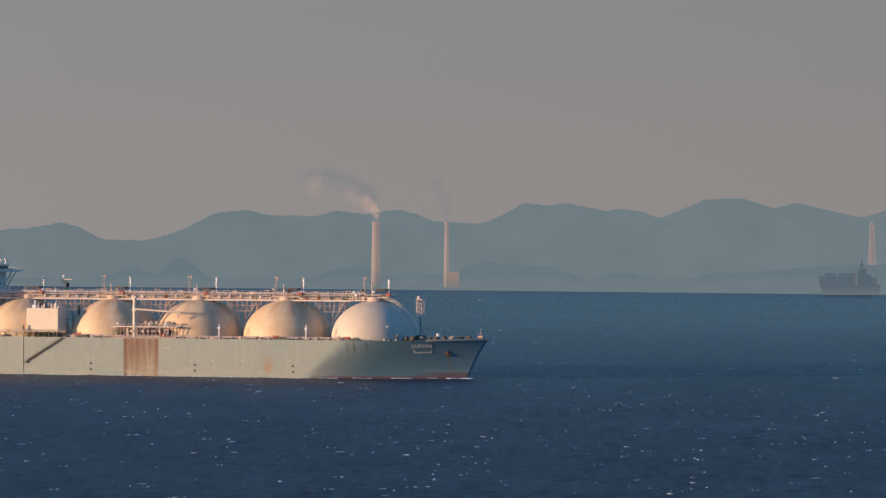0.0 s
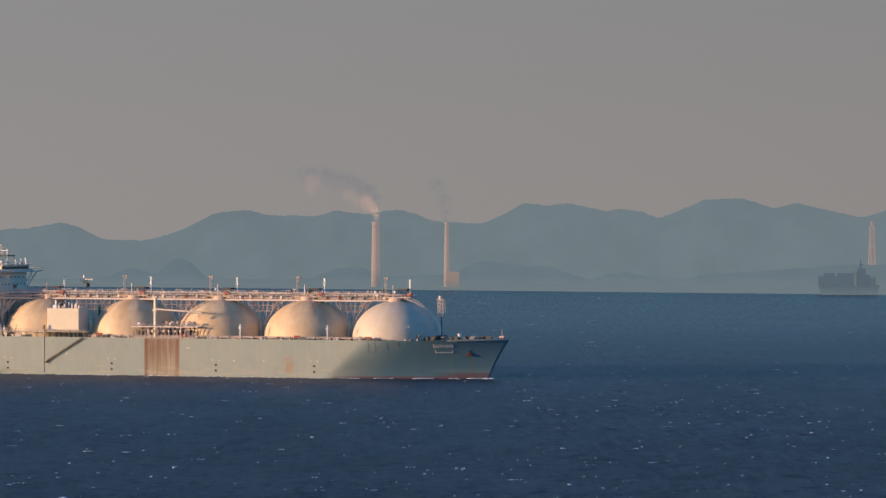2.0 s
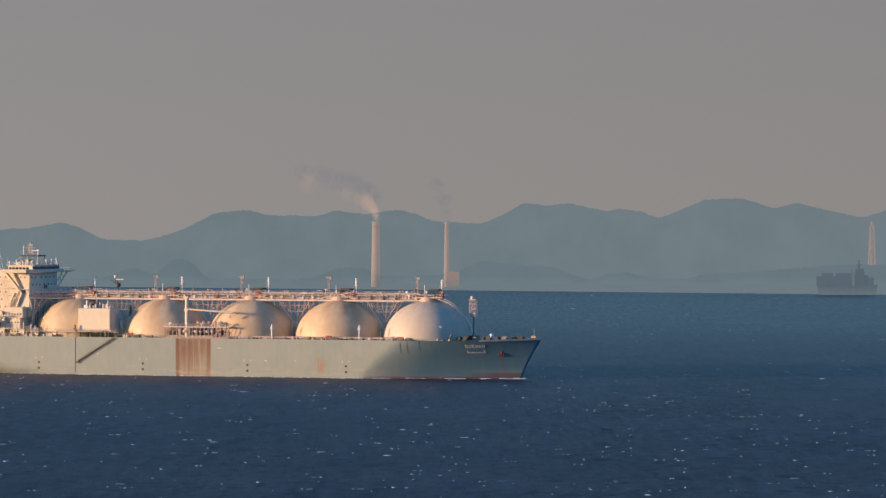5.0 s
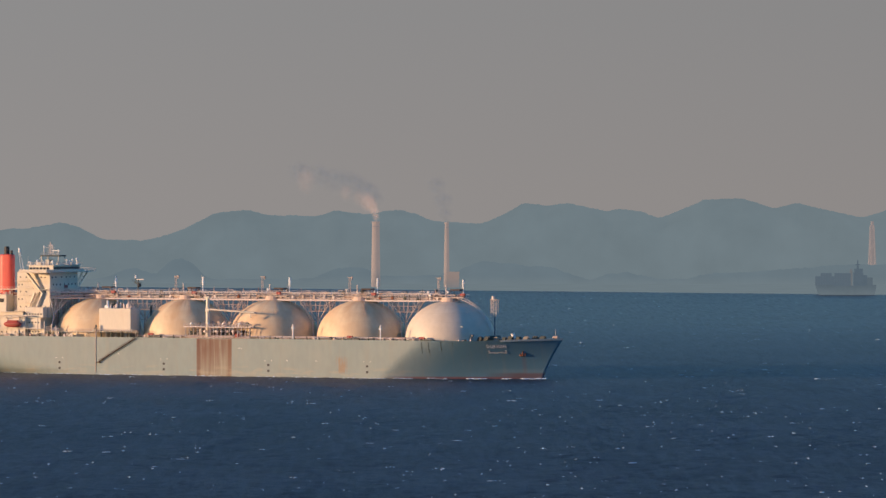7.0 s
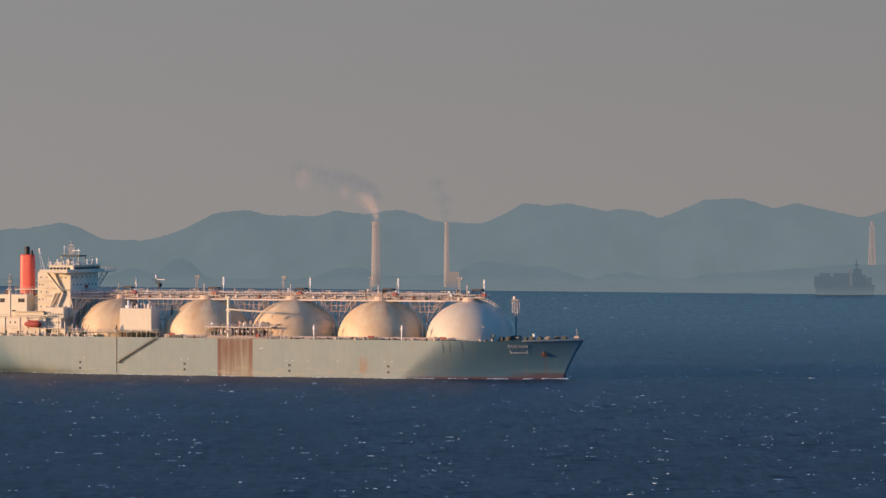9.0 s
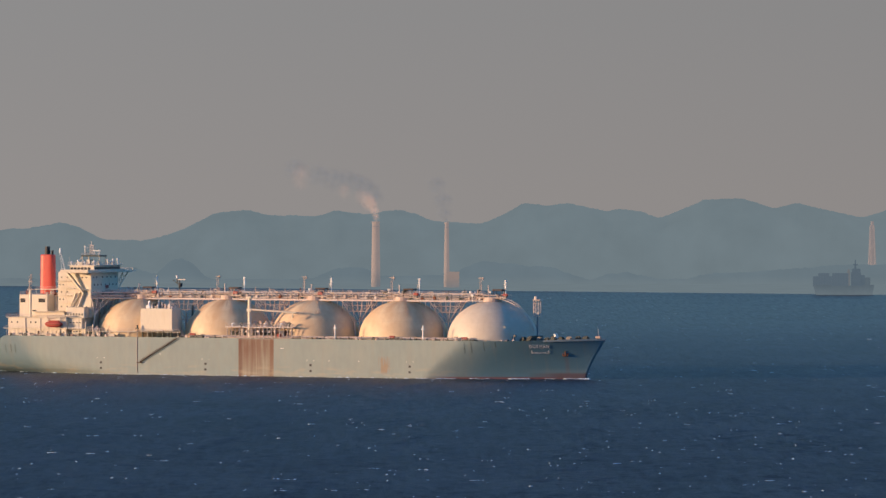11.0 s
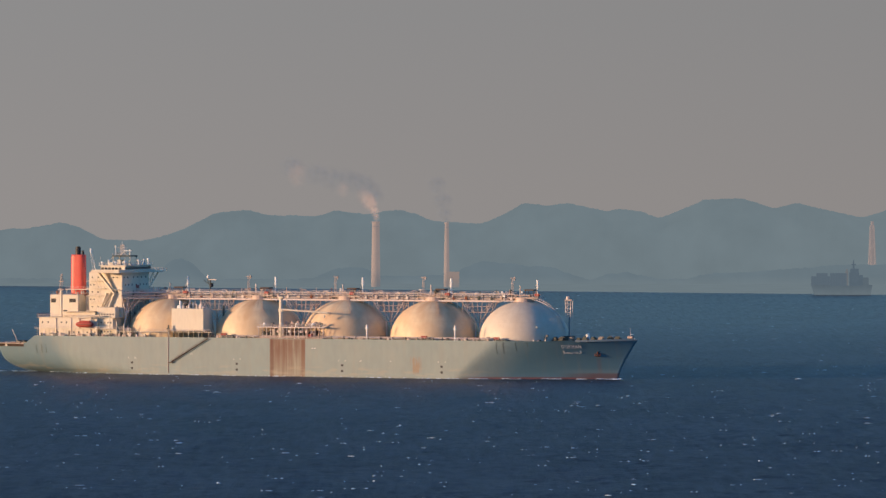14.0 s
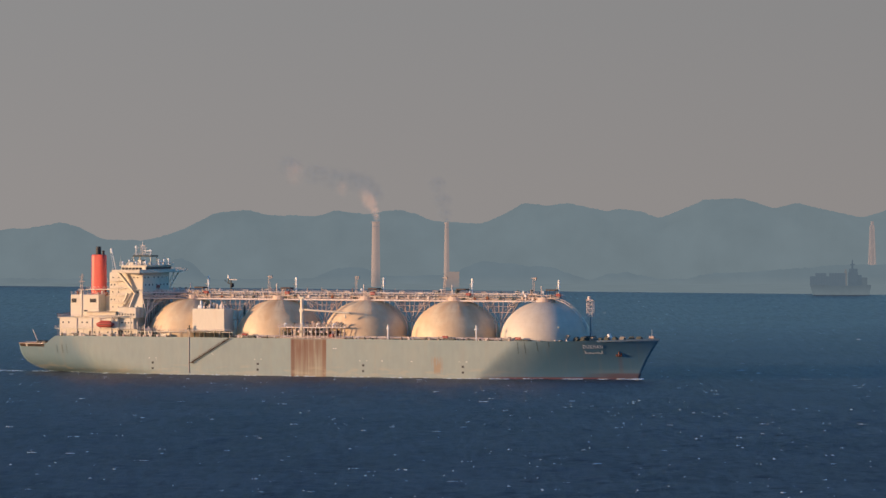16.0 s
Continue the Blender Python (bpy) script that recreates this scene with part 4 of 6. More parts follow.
    for sy in (-2.8, 2.8):
        for sx in (-1, 1):
            bars += [((sx * 0.8, sy, 16.8), (sx * 1.2, sy, 24), 0.42), ((sx * 1.2, sy, 23.5), (sx * 7.6, sy, z0 - 0.2), 0.24), ((sx * 1.2, sy, 23.5), (sx * 2.4, sy, z0 - 0.2), 0.24),
                     ((sx * 4.4, sy, 28.4), (sx * 5.6, sy, z0 - 0.2), 0.18)]
        bars += [((-4.8, sy, 28.4), (4.8, sy, 28.4), 0.22), ((-1.3, sy, 24), (1.3, sy, 24), 0.24),
                 ((-7.0, sy, 32.8), (-2.0, sy, 28.4), 0.12), ((7.0, sy, 32.8), (2.0, sy, 28.4), 0.12), ((-5.9, sy, 30.9), (5.9, sy, 30.9), 0.12), ((0, sy, 28.4), (0, sy, z0 - 0.2), 0.16)]
    meshes = []
    for i in range(5):
        x = TANKS[0] - 20.9 + 41.8 * i + (4.6 if i == 0 else 0)
        root = None
        for q, (pa, pb, w) in enumerate(bars):
            if i == 0:
                ob = part("trestle" if q == 0 else "brace", beam(bmesh.new(), pa, pb, w), M_STEEL if w > 0.4 else M_PIPE, root or S, "pale steel trestle under the walkway" if q == 0 else "")
                meshes.append(ob.data)
            else:
                ob = part("trestle" if q == 0 else "brace", meshes[q], None, root or S)
            if root is None:
                root = ob
                ob.location = (x, 0, 0)
    # risers and ladders from the deck to the trunk, before the house
    rnd = random.Random(64)
    for q in range(9):
        x, y = -89.8 + 0.75 * q * 0.6 + rnd.uniform(-0.2, 0.2), -11.0 + 1.5 * q
        bm = rodded((x, y, DECK), (x, y, rnd.uniform(30.5, 35.5)), rnd.uniform(0.16, 0.34), 8)
        rod(bm, (x, y, 30.0), (x + rnd.uniform(1.5, 4.0), y * 0.4, 34.0), 0.2, 6)
        part("riser_pipe", bm, (M_STEEL, M_PIPE, M_CREAM)[q % 3], S)
    part("trunk_stair", rail(bmesh.new(), [(-90.4, -6.5, 27.0), (-83.0, -4.2, z0)], 1.0, 0.9, 0.1), M_STEEL, S)
    # gangway that slants from the corner of the house to the trunk, on its own trestle; added just outside the house's
    # shadow for the trunk's sunlit after end
    pa, pb = Vector((-90.6, -15.2, z0)), Vector((-74.0, -3.4, z0))
    for off in (Vector((0, 0, -0.2)), Vector((0.45, -0.62, -0.2)), Vector((0.2, -0.3, 2.3))):
        part("gangway", beam(bmesh.new(), pa + off, pb + off, 0.5), M_STEEL, S, "pale slanting gangway added for the trunk's sunlit after end")
    for lift in (0.1, 2.5):
        part("gangway_rail", rail(bmesh.new(), [pa + Vector((0.3, -0.45, lift)), pb + Vector((0.3, -0.45, lift))], 1.1, 2.0, 0.07), M_STEEL, S)
    part("gangway_pipe", rodded(pa + Vector((0.5, -0.7, 0.9)), pb + Vector((0.5, -0.7, 0.9)), 0.3, 8), M_PIPE, S)
    foot = Vector((-89.6, -15.0, DECK))
    knee = Vector((-88.8, -14.4, 26.0))
    part("gangway_leg", beam(bmesh.new(), foot, knee, 0.45), M_STEEL, S)
    for f in (0.02, 0.16, 0.30, 0.44):
        part("gangway_brace", beam(bmesh.new(), knee, pa.lerp(pb, f) + Vector((0, 0, -0.3)), 0.26), M_STEEL, S)
    for h in (0.45, 0.72):
        part("gangway_brace", beam(bmesh.new(), knee.lerp(pa.lerp(pb, 0.02), h), knee.lerp(pa.lerp(pb, 0.44), h), 0.18), M_PIPE, S)
    for f in (0.5, 0.7, 0.9):
        p = pa.lerp(pb, f)
        base = 17.0 + 16.5 * math.sqrt(max(0.0, 1 - ((p.x - TANKS[0]) ** 2 + p.y ** 2) / 19.6 ** 2)) - 0.3
        part("gangway_prop", beam(bmesh.new(), (p.x, p.y, base), (p.x, p.y, z0 - 0.2), 0.2), M_PIPE, S)
    # small props from the walkway to the domes
    for x in TANKS[:4]:
        for dx in (-14, -11.5, -9, -6.5, 6.5, 9, 11.5, 14):
            zt = 17 + 16.5 * math.sqrt(max(0.0, 1 - (dx * dx + 9) / 19.6 ** 2)) - 0.3
            for sy in (-2.9, 2.9):
                part("prop", beam(bmesh.new(), (x + dx, sy, zt), (x + dx, sy, z0 - 0.2), 0.17), M_PIPE, S)
    # stair down the foremost dome
    bm = bmesh.new()
    for q in range(12):
        a0, a1 = radians(78 - q * 5.6), radians(78 - (q + 1) * 5.6)
        for off in (-0.6, 0.6):
            p0 = Vector((TANKS[4] + 20.0 * math.cos(a0), off - 2, 17 + 17.7 * math.sin(a0)))
            p1 = Vector((TANKS[4] + 20.0 * math.cos(a1), off - 2, 17 + 17.7 * math.sin(a1)))
            beam(bm, p0, p1, 0.16)
            beam(bm, p0 + Vector((0, 0, 1)), p1 + Vector((0, 0, 1)), 0.1)
            beam(bm, p0, p0 + Vector((0, 0, 1)), 0.1)
    part("dome_stair", bm, M_STEEL, S)


def windows(parent, spots, size, face):
    """Small dark windows a hand's depth in their frames. face: 'y' on the ship's side, 'x' on a front."""
    w, h = size
    bm = boxed((-w / 2, -0.05, -h / 2), (w / 2, 0.05, h / 2)) if face == "y" else boxed((-0.05, -w / 2, -h / 2), (0.05, w / 2, h / 2))
    me = None
    for p in spots:
        if me is None:
            me = part("window", bm, M_GLASS, parent, loc=p).data
        else:
            part("window", me, None, parent, loc=p)


def storey_windows(o, z, xs, ys):
    windows(o, [(x, -14.05, z) for x in xs], (0.5, 0.6), "y")
    windows(o, [(-90.65, y, z) for y in ys], (0.75, 0.75), "x")


def aft_house(S):
    # long lower house on the poop, two storeys, flush with the ship's side
    poop = part("poop_house", boxed((-128.2, -21.4, DECK), (-99.4, 21.4, 24.6), 0.2), M_CREAM, S, "cream lower deckhouse")
    fore = part("fore_house", boxed((-99.4, -19.8, DECK), (-92.5, 19.8, 24.6), 0.2), M_CREAM, S, "cream narrower front of the lower deckhouse")
    part("boat_deck", boxed((-130.0, -22.6, 19.75), (-90.0, 22.6, 19.98)), M_CREAM, S)
    part("boat_deck_rail", rail(bmesh.new(), [(-129.8, -22.5, 19.98), (-110.4, -22.5, 19.98)], 1.0, 2.4, 0.05), M_STEEL, S)
    part("boat_deck_rail", rail(bmesh.new(), [(-100.2, -22.5, 19.98), (-90.2, -22.5, 19.98)], 1.0, 2.4, 0.05), M_STEEL, S)
    part("poop_rail", rail(bmesh.new(), [(-128.6, -22.6, DECK), (-90, -22.7, DECK)], 1.1, 2.0, 0.05), M_STEEL, S)
    part("upper_deck", boxed((-129.2, -21.8, 24.6), (-99.2, 21.8, 24.85)), M_CREAM, S)
    part("fore_deck", boxed((-99.2, -20.3, 24.6), (-91.2, 20.3, 24.85)), M_CREAM, S)
    part("upper_deck_rail", rail(bmesh.new(), [(-129.0, -21.7, 24.85), (-101, -21.7, 24.85)], 1.1, 2.4, 0.06), M_STEEL, S)
    part("aft_rail", rail(bmesh.new(), [(-129.0, -21.7, 24.85), (-129.0, 12.0, 24.85)], 1.6, 2.4, 0.09), M_RUST, S, "rusty rail across the after end")
    for x in (-125.4, -121.6, -113.2):
        part("house_door", boxed((x - 0.45, -21.5, DECK + 0.2), (x + 0.45, -21.36, DECK + 2.2), 0.03), M_BROWN if x > -115 else M_STEEL, poop)
    windows(poop, [(x, -21.42, 22.6) for x in (-126.4, -123.6, -117.0, -114.6)], (0.6, 0.7), "y")
    windows(poop, [(x, -21.42, 18.3) for x in (-118.8, -111.0, -108.6, -104.4, -100.6)], (0.5, 0.6), "y")
    windows(fore, [(x, -19.82, z) for x in (-98.2, -96.6, -95.0, -93.6) for z in (18.6, 22.6)], (0.55, 0.65), "y")
    for x in (-119.6, -112.2, -102.6):
        part("down_pipe", rodded((x, -21.6, DECK), (x, -21.6, 24.6), 0.16, 6), M_STEEL, poop)
    # engine casing, with black plates put in for the dark of its openings
    casing = part("engine_casing", boxed((-126.3, -14.0, 24.85), (-112.3, 14.0, 34.8), 0.2), M_CREAM, S, "cream engine casing")
    part("casing_wing", boxed((-112.3, -7.0, 24.85), (-107.2, 7.0, 34.2), 0.15), M_CREAM, S)
    part("casing_ledge", boxed((-116.0, -19.0, 24.85), (-101.6, -14.0, 27.1), 0.1), M_CREAM, S)
    part("ledge_roof", boxed((-117.4, -20.6, 27.1), (-101.2, -13.9, 27.35)), M_CREAM, S)
    for x0, x1, z0, z1 in ((-125.8, -123.4, 31.2, 33.0), (-116.8, -113.6, 31.3, 33.0), (-119.8, -117.9, 27.0, 27.9)):
        part("vent_dark_plate", boxed((x0, -14.06, z0), (x1, -13.9, z1)), M_BLACK, casing)
        part("vent_hood", boxed((x0 - 0.15, -14.5, z1), (x1 + 0.15, -13.9, z1 + 0.14)), M_CREAM, casing)
    for z in (28.6, 30.2):
        part("casing_ledge_strip", boxed((-126.4, -14.12, z), (-112.3, -13.98, z + 0.1)), M_STEEL, casing)
    part("casing_ladder", rail(bmesh.new(), [(-121.6, -14.2, 25.0), (-121.6, -14.2, 33.6)], 0.5, 0.5, 0.05), M_STEEL, casing)
    part("casing_rail", rail(bmesh.new(), [(-126.2, -13.9, 34.8), (-107.4, -13.9, 34.8)], 1.1, 2.0, 0.06), M_STEEL, S)
    rnd = random.Random(77)
    for q in range(9):
        x = rnd.uniform(-125.6, -122.6) if q < 4 else rnd.uniform(-114.8, -108.5)
        y = rnd.uniform(-12.5, -5)
        part("casing_vent", rodded((x, y, 34.2), (x, y, 34.8 + rnd.uniform(0.6, 2.4)), rnd.uniform(0.25, 0.6), 8), (M_PIPE, M_RUST, M_STEEL)[q % 3], S)
    # funnel: a rounded red stack with black uptakes
    bm = bmesh.new()
    seg = 40
    rings = []
    for z, k in ((34.2, 1.0), (51.6, 0.955), (52.2, 0.94), (52.5, 0.86)):
        ring = []
        for s in range(seg):
            a = 6.2832 * s / seg
            c, n = math.cos(a), math.sin(a)
            r = (abs(c) ** 4.0 + abs(n) ** 4.0) ** (-1 / 4.0)
            ring.append(bm.verts.new((-118.9 + 3.35 * k * r * c, 2.2 * k * r * n, z)))
        rings.append(ring)
    for p, q in zip(rings, rings[1:]):
        for s in range(seg):
            bm.faces.new((p[s], p[(s + 1) % seg], q[(s + 1) % seg], q[s]))
    bm.faces.new(rings[-1])
    f = part("funnel", bm, M_RED, S, "tall bright red funnel with black uptakes", smooth=True)
    bm = bmesh.new()
    rod(bm, (-119.2, 0, 52.2), (-119.2, 0, 55.7), 1.2, 16)
    rod(bm, (-119.2, 0, 55.6), (-119.2, 0, 56.1), 0.95, 16)
    part("uptake", bm, M_BLACK, f, smooth=False)
    part("uptake", rodded((-117.0, 0.3, 52.2), (-117.0, 0.3, 54.3), 0.6, 10), M_BLACK, f)
    part("uptake", rodded((-120.2, 0.9, 52.2), (-120.2, 0.9, 53.6), 0.5, 10), M_BLACK, f)
    part("funnel_deck", boxed((-122.8, -5.6, 36.8), (-107.4, 5.6, 37.1)), M_CREAM, S)
    part("funnel_deck_rail", rail(bmesh.new(), [(-122.7, -5.5, 37.1), (-107.4, -5.5, 37.1)], 1.0, 2.0, 0.06), M_STEEL, S)
    for x in (-122.3, -118.0, -114.0, -110.6):
        part("funnel_deck_leg", beam(bmesh.new(), (x, -5.2, 34.6), (x, -5.2, 36.9), 0.2), M_CREAM, S)
    # accommodation block: six storeys in one plain tower
    tower = part("accommodation_block", boxed((-107.1, -14.0, 24.85), (-90.7, 14.0, 44.9), 0.2), M_CREAM, S, "tall cream accommodation block")
    for k, z in enumerate((27.7, 31.0, 34.3, 37.5, 40.8)):
        long = -98.6 if k % 2 else -100.4
        part("deck_edge", boxed((-107.7, -15.5, z), (long, -13.95, z + 0.16)), M_CREAM, tower)
        part("edge_rail", rail(bmesh.new(), [(-107.5, -15.4, z + 0.16), (long - 0.2, -15.4, z + 0.16)], 0.95, 1.7, 0.035), M_STEEL, tower)
        part("front_ledge", boxed((-90.72, -14.1, z), (-90.4, 14.1, z + 0.16)), M_CREAM, tower)
        storey_windows(tower, z + 1.75, (-106.2, -104.6, -98.0) if k % 2 else (-105.4, -102.6, -95.2, -93.2), (-11, -7.5, -4, 0.5, 4.5, 8.0, 11.5) if k % 2 else (-12, -8.5, -2.5, 2.0, 6.0, 10.5))
        part("ledge_ladder", rail(bmesh.new(), [(-101.9 - 1.5 * (k % 2), -14.8, z - 3.0), (-103.4 + 1.5 * (k % 2), -14.8, z)], 0.4, 0.6, 0.06), M_STEEL, tower)
    storey_windows(tower, 26.5, (-100.4, -98.9, -97.4, -95.9, -94.4, -92.9), (-9, -5, -1, 3, 7, 11))
    part("house_door", boxed((-103.2, -14.1, 25.0), (-102.2, -13.95, 27.0), 0.03), M_PIPE, tower)
    part("red_board", boxed((-90.72, 0.2, 37.4), (-90.5, 3.4, 39.0), 0.03), M_REDBOX, tower, "small red board on the house front")
    part("lower_block", boxed((-101.2, -18.2, 24.85), (-92.0, -13.9, 29.4), 0.3), M_CREAM, S)
    windows(S, [(x, -18.25, 26.2) for x in (-100.2, -98.8, -97.4, -96.0, -94.6, -93.2)], (0.6, 0.75), "y")
    # raking struts under the port bridge wing
    bm = bmesh.new()
    for fx in (-90.4, -96.4):
        beam(bm, (fx, 14.0, 38.0), (fx, 23.4, 44.7), 0.5)
        beam(bm, (fx, 14.0, 41.2), (fx, 18.4, 44.7), 0.42)
        for q in range(3):
            beam(bm, (fx, 15.2 + 2.1 * q, 38.9 + 1.5 * q), (fx, 14.6 + 1.5 * q, 41.6 + 1.0 * q), 0.26)
    part("wing_strut", bm, M_CREAM, S)
    # long raking box struts on the side, bent at a knee, and the stair beside them
    bm = beam(bmesh.new(), (-101.2, -16.4, 44.6), (-94.0, -14.6, 35.3), 0.95)
    beam(bm, (-94.0, -14.6, 35.5), (-98.6, -14.6, 25.0), 0.95)
    part("side_strut", bm, M_CREAM, S, "long bent raking strut")
    part("side_strut", beam(bmesh.new(), (-98.0, -14.5, 35.5), (-102.6, -14.5, 25.0), 0.6), M_CREAM, S)
    pa, pb = Vector((-95.0, -14.6, 37.2)), Vector((-100.6, -14.6, 28.0))
    bm = bmesh.new()
    for dy in (-0.5, 0.4):
        beam(bm, pa + Vector((0, dy, 0)), pb + Vector((0, dy, 0)), 0.3)
        beam(bm, pa + Vector((0, dy, 1.0)), pb + Vector((0, dy, 1.0)), 0.12)
    for q in range(16):
        c = pa.lerp(pb, (q + 0.5) / 16)
        box(bm, (c.x - 0.2, c.y - 0.5, c.z - 0.05), (c.x + 0.2, c.y + 0.4, c.z + 0.05))
    part("outside_stair", bm, M_CREAM, tower)
    part("stair_landing", boxed((-96.0, -16.4, 37.0), (-92.2, -14.0, 37.2)), M_CREAM, tower)
    # bridge deck with wings, wheelhouse and monkey island
    bridge = part("bridge_deck", boxed((-102.0, -22.9, 44.6), (-88.1, 22.9, 45.2), 0.1), M_CREAM, S, "cream bridge deck with open wings")
    part("wing_bulwark", boxed((-88.4, -22.9, 45.2), (-88.1, 15.0, 46.1)), M_CREAM, bridge)
    part("wing_rail", rail(bmesh.new(), [(-88.2, 15.0, 45.2), (-88.2, 27.2, 45.2), (-98.4, 27.2, 45.2)], 1.1, 1.6, 0.08), M_STEEL, bridge)
    part("wing_tip", boxed((-98.5, 22.9, 44.9), (-88.1, 27.4, 45.2), 0.05), M_CREAM, bridge)
    part("wing_bulwark", boxed((-101.8, -22.9, 45.2), (-88.1, -22.6, 46.1)), M_CREAM, bridge)
    wh = part("wheelhouse", boxed((-101.6, -13.5, 45.2), (-89.5, 13.5, 47.7), 0.15), M_CREAM, S, "cream wheelhouse with a dark window band")
    windows(wh, [(-89.45, y * 1.9 - 12.3, 46.6) for y in range(14)], (1.65, 1.0), "x")
    windows(wh, [(-100.6 + 1.7 * q, -13.55, 46.5) for q in range(6)], (1.3, 0.95), "y")
    part("wheelhouse_roof", boxed((-102.2, -14.2, 47.7), (-88.7, 14.2, 48.0)), M_CREAM, S)
    part("roof_rail", rail(bmesh.new(), [(-102.1, -14.1, 48.0), (-88.8, -14.1, 48.0), (-88.8, 14.1, 48.0)], 1.1, 1.8, 0.07), M_STEEL, S)
    for x, y, hgt in ((-101.3, -12.5, 1.2), (-99.6, -9, 1.9), (-91.5, -9.5, 1.6), (-90.4, 2.2, 2.0), (-90.6, 5.4, 1.3), (-90.4, 8, 2.2), (-90.4, 12.5, 2.4), (-94.6, -12.8, 1.2)):
        bm = rodded((x, y, 48.0), (x, y, 48.0 + hgt), 0.3, 8)
        bmesh.ops.create_icosphere(bm, subdivisions=2, radius=0.55, matrix=Matrix.Translation((x, y, 48.0 + hgt)))
        part("antenna_dome", bm, M_WHITE, S)
    for x, y, w, h in ((-97.2, -11.0, 1.0, 1.3), (-100.4, -6.0, 0.8, 1.0), (-93.0, -7.0, 0.7, 1.6), (-92.4, -2.0, 0.6, 0.9), (-91.6, 10.2, 0.6, 1.2)):
        part("roof_locker", boxed((x - w, y - w, 48.0), (x + w, y + w, 48.0 + h), 0.08), M_CREAM, S)
    for x, y, h in ((-89.8, 6.5, 4.6), (-90.0, -13.0, 3.2), (-101.8, -13.6, 3.8)):
        part("whip_aerial", rodded((x, y, 48.0), (x, y, 48.0 + h), 0.07, 5), M_STEEL, S)
    # radar mast: a portal with a dark platform, a lattice tower on it and two poles
    mast = part("radar_mast", boxed((-100.7, -3.6, 51.7), (-91.4, 3.6, 52.3), 0.08), M_DARK, S, "radar mast, dark platform on pale legs")
    for sx, sy in ((-100.2, -3.2), (-91.9, -3.2), (-100.2, 3.2), (-91.9, 3.2)):
        part("mast_leg", beam(bmesh.new(), (sx, sy, 48.0), (sx, sy, 51.8), 0.36), M_CREAM, mast)
    for pa, pb in (((-104.0, -3.2, 48.0), (-100.2, -3.2, 51.7)), ((-98.6, -3.2, 48.0), (-100.2, -3.2, 50.6)), ((-93.4, -3.2, 48.0), (-91.9, -3.2, 50.4))):
        part("mast_brace", beam(bmesh.new(), pa, pb, 0.22), M_CREAM, mast)
    part("mast_cabin", boxed((-99.0, -2.4, 48.0), (-97.0, 2.4, 50.3), 0.1), M_CREAM, mast)
    part("platform_rail", rail(bmesh.new(), [(-100.6, -3.5, 52.3), (-91.5, -3.5, 52.3)], 0.9, 1.5, 0.05), M_STEEL, mast)
    bm = bmesh.new()
    for dx, dy in ((-0.9, -0.9), (0.9, -0.9), (-0.9, 0.9), (0.9, 0.9)):
        beam(bm, (-97.0 + dx, dy, 52.3), (-97.3 + dx * 0.6, dy * 0.6, 57.0), 0.15)
    for q in range(4):
        z = 52.5 + 1.1 * q
        beam(bm, (-97.9, -0.9, z), (-96.2, -0.9, z + 1.1), 0.12)
        beam(bm, (-98.4, -0.9, z + 0.9), (-95.8, -0.9, z + 0.9), 0.12)
    rod(bm, (-97.4, 0, 56.6), (-97.4, 0, 58.4), 0.13, 6)
    part("lattice_tower", bm, M_STEEL, mast)
    for x, z in ((-100.6, 56.6), (-93.6, 55.0)):
        bm = rodded((x, 0, 52.3), (x, 0, z), 0.2, 6)
        rod(bm, (x, 0, z - 0.9), (x, 0, z - 0.3), 0.38, 8)
        part("mast_pole", bm, M_WHITE, mast)
    bm = boxed((-96.0, -1.3, 54.1), (-92.3, -0.9, 54.45), 0.05)
    part("radar_scanner", bm, M_WHITE, mast, "white radar bar")
    part("radar_scanner", boxed((-99.6, -1.6, 53.1), (-97.9, -1.2, 53.4), 0.05), M_DARK, mast)
    part("yard", beam(beam(bmesh.new(), (-99.6, -0.6, 55.6), (-94.8, -0.6, 55.6), 0.11), (-98.4, 0.6, 56.9), (-96.2, 0.6, 56.9), 0.11), M_STEEL, mast)
    # lattice signal mast aft on the block
    bm = bmesh.new()
    for dx, dy in ((-0.8, -0.7), (0.8, -0.7), (0, 0.8)):
        beam(bm, (-107.0 + dx, -8 + dy, 44.9), (-108.9 + dx * 0.3, -8 + dy * 0.3, 54.0), 0.13)
    for q in range(8):
        beam(bm, (-107.7 - 0.23 * q, -8.5, 45.2 + q), (-106.5 - 0.23 * q, -7.6, 46.2 + q), 0.09)
    rod(bm, (-109.0, -8, 53.2), (-109.0, -8, 55.4), 0.5, 8)
    part("signal_mast", bm, M_WHITE, S, "white lattice signal mast")
    # provision crane
    part("crane_post", rodded((-118.3, -19, 19.9), (-118.3, -19, 37.0), 0.55, 10), M_CREAM, S)
    bm = bmesh.new()
    for dx, dy in ((-0.6, -0.5), (0.6, -0.5), (0, 0.6)):
        beam(bm, (-118.3 + dx, -19 + dy, 37.0), (-117.9 + dx * 0.4, -19 + dy * 0.4, 44.1), 0.18)
    for q in range(5):
        beam(bm, (-118.9, -19.5, 37.3 + 1.3 * q), (-117.6, -19.5, 38.3 + 1.3 * q), 0.15)
    box(bm, (-119.7, -19.9, 36.8), (-116.9, -18.1, 37.3))
    box(bm, (-119.2, -19.6, 40.6), (-117.2, -18.4, 40.9))
    part("crane_head", bm, M_PIPE, S)
    bm = rodded((-118.3, -19.9, 24.4), (-98.5, -21.2, 25.6), 0.28, 6)
    rod(bm, (-118.3, -19.4, 25.4), (-98.5, -21.0, 25.9), 0.12, 6)
    part("crane_jib", bm, M_CREAM, S)
    # lifeboat in its davits
    bm = bmesh.new()
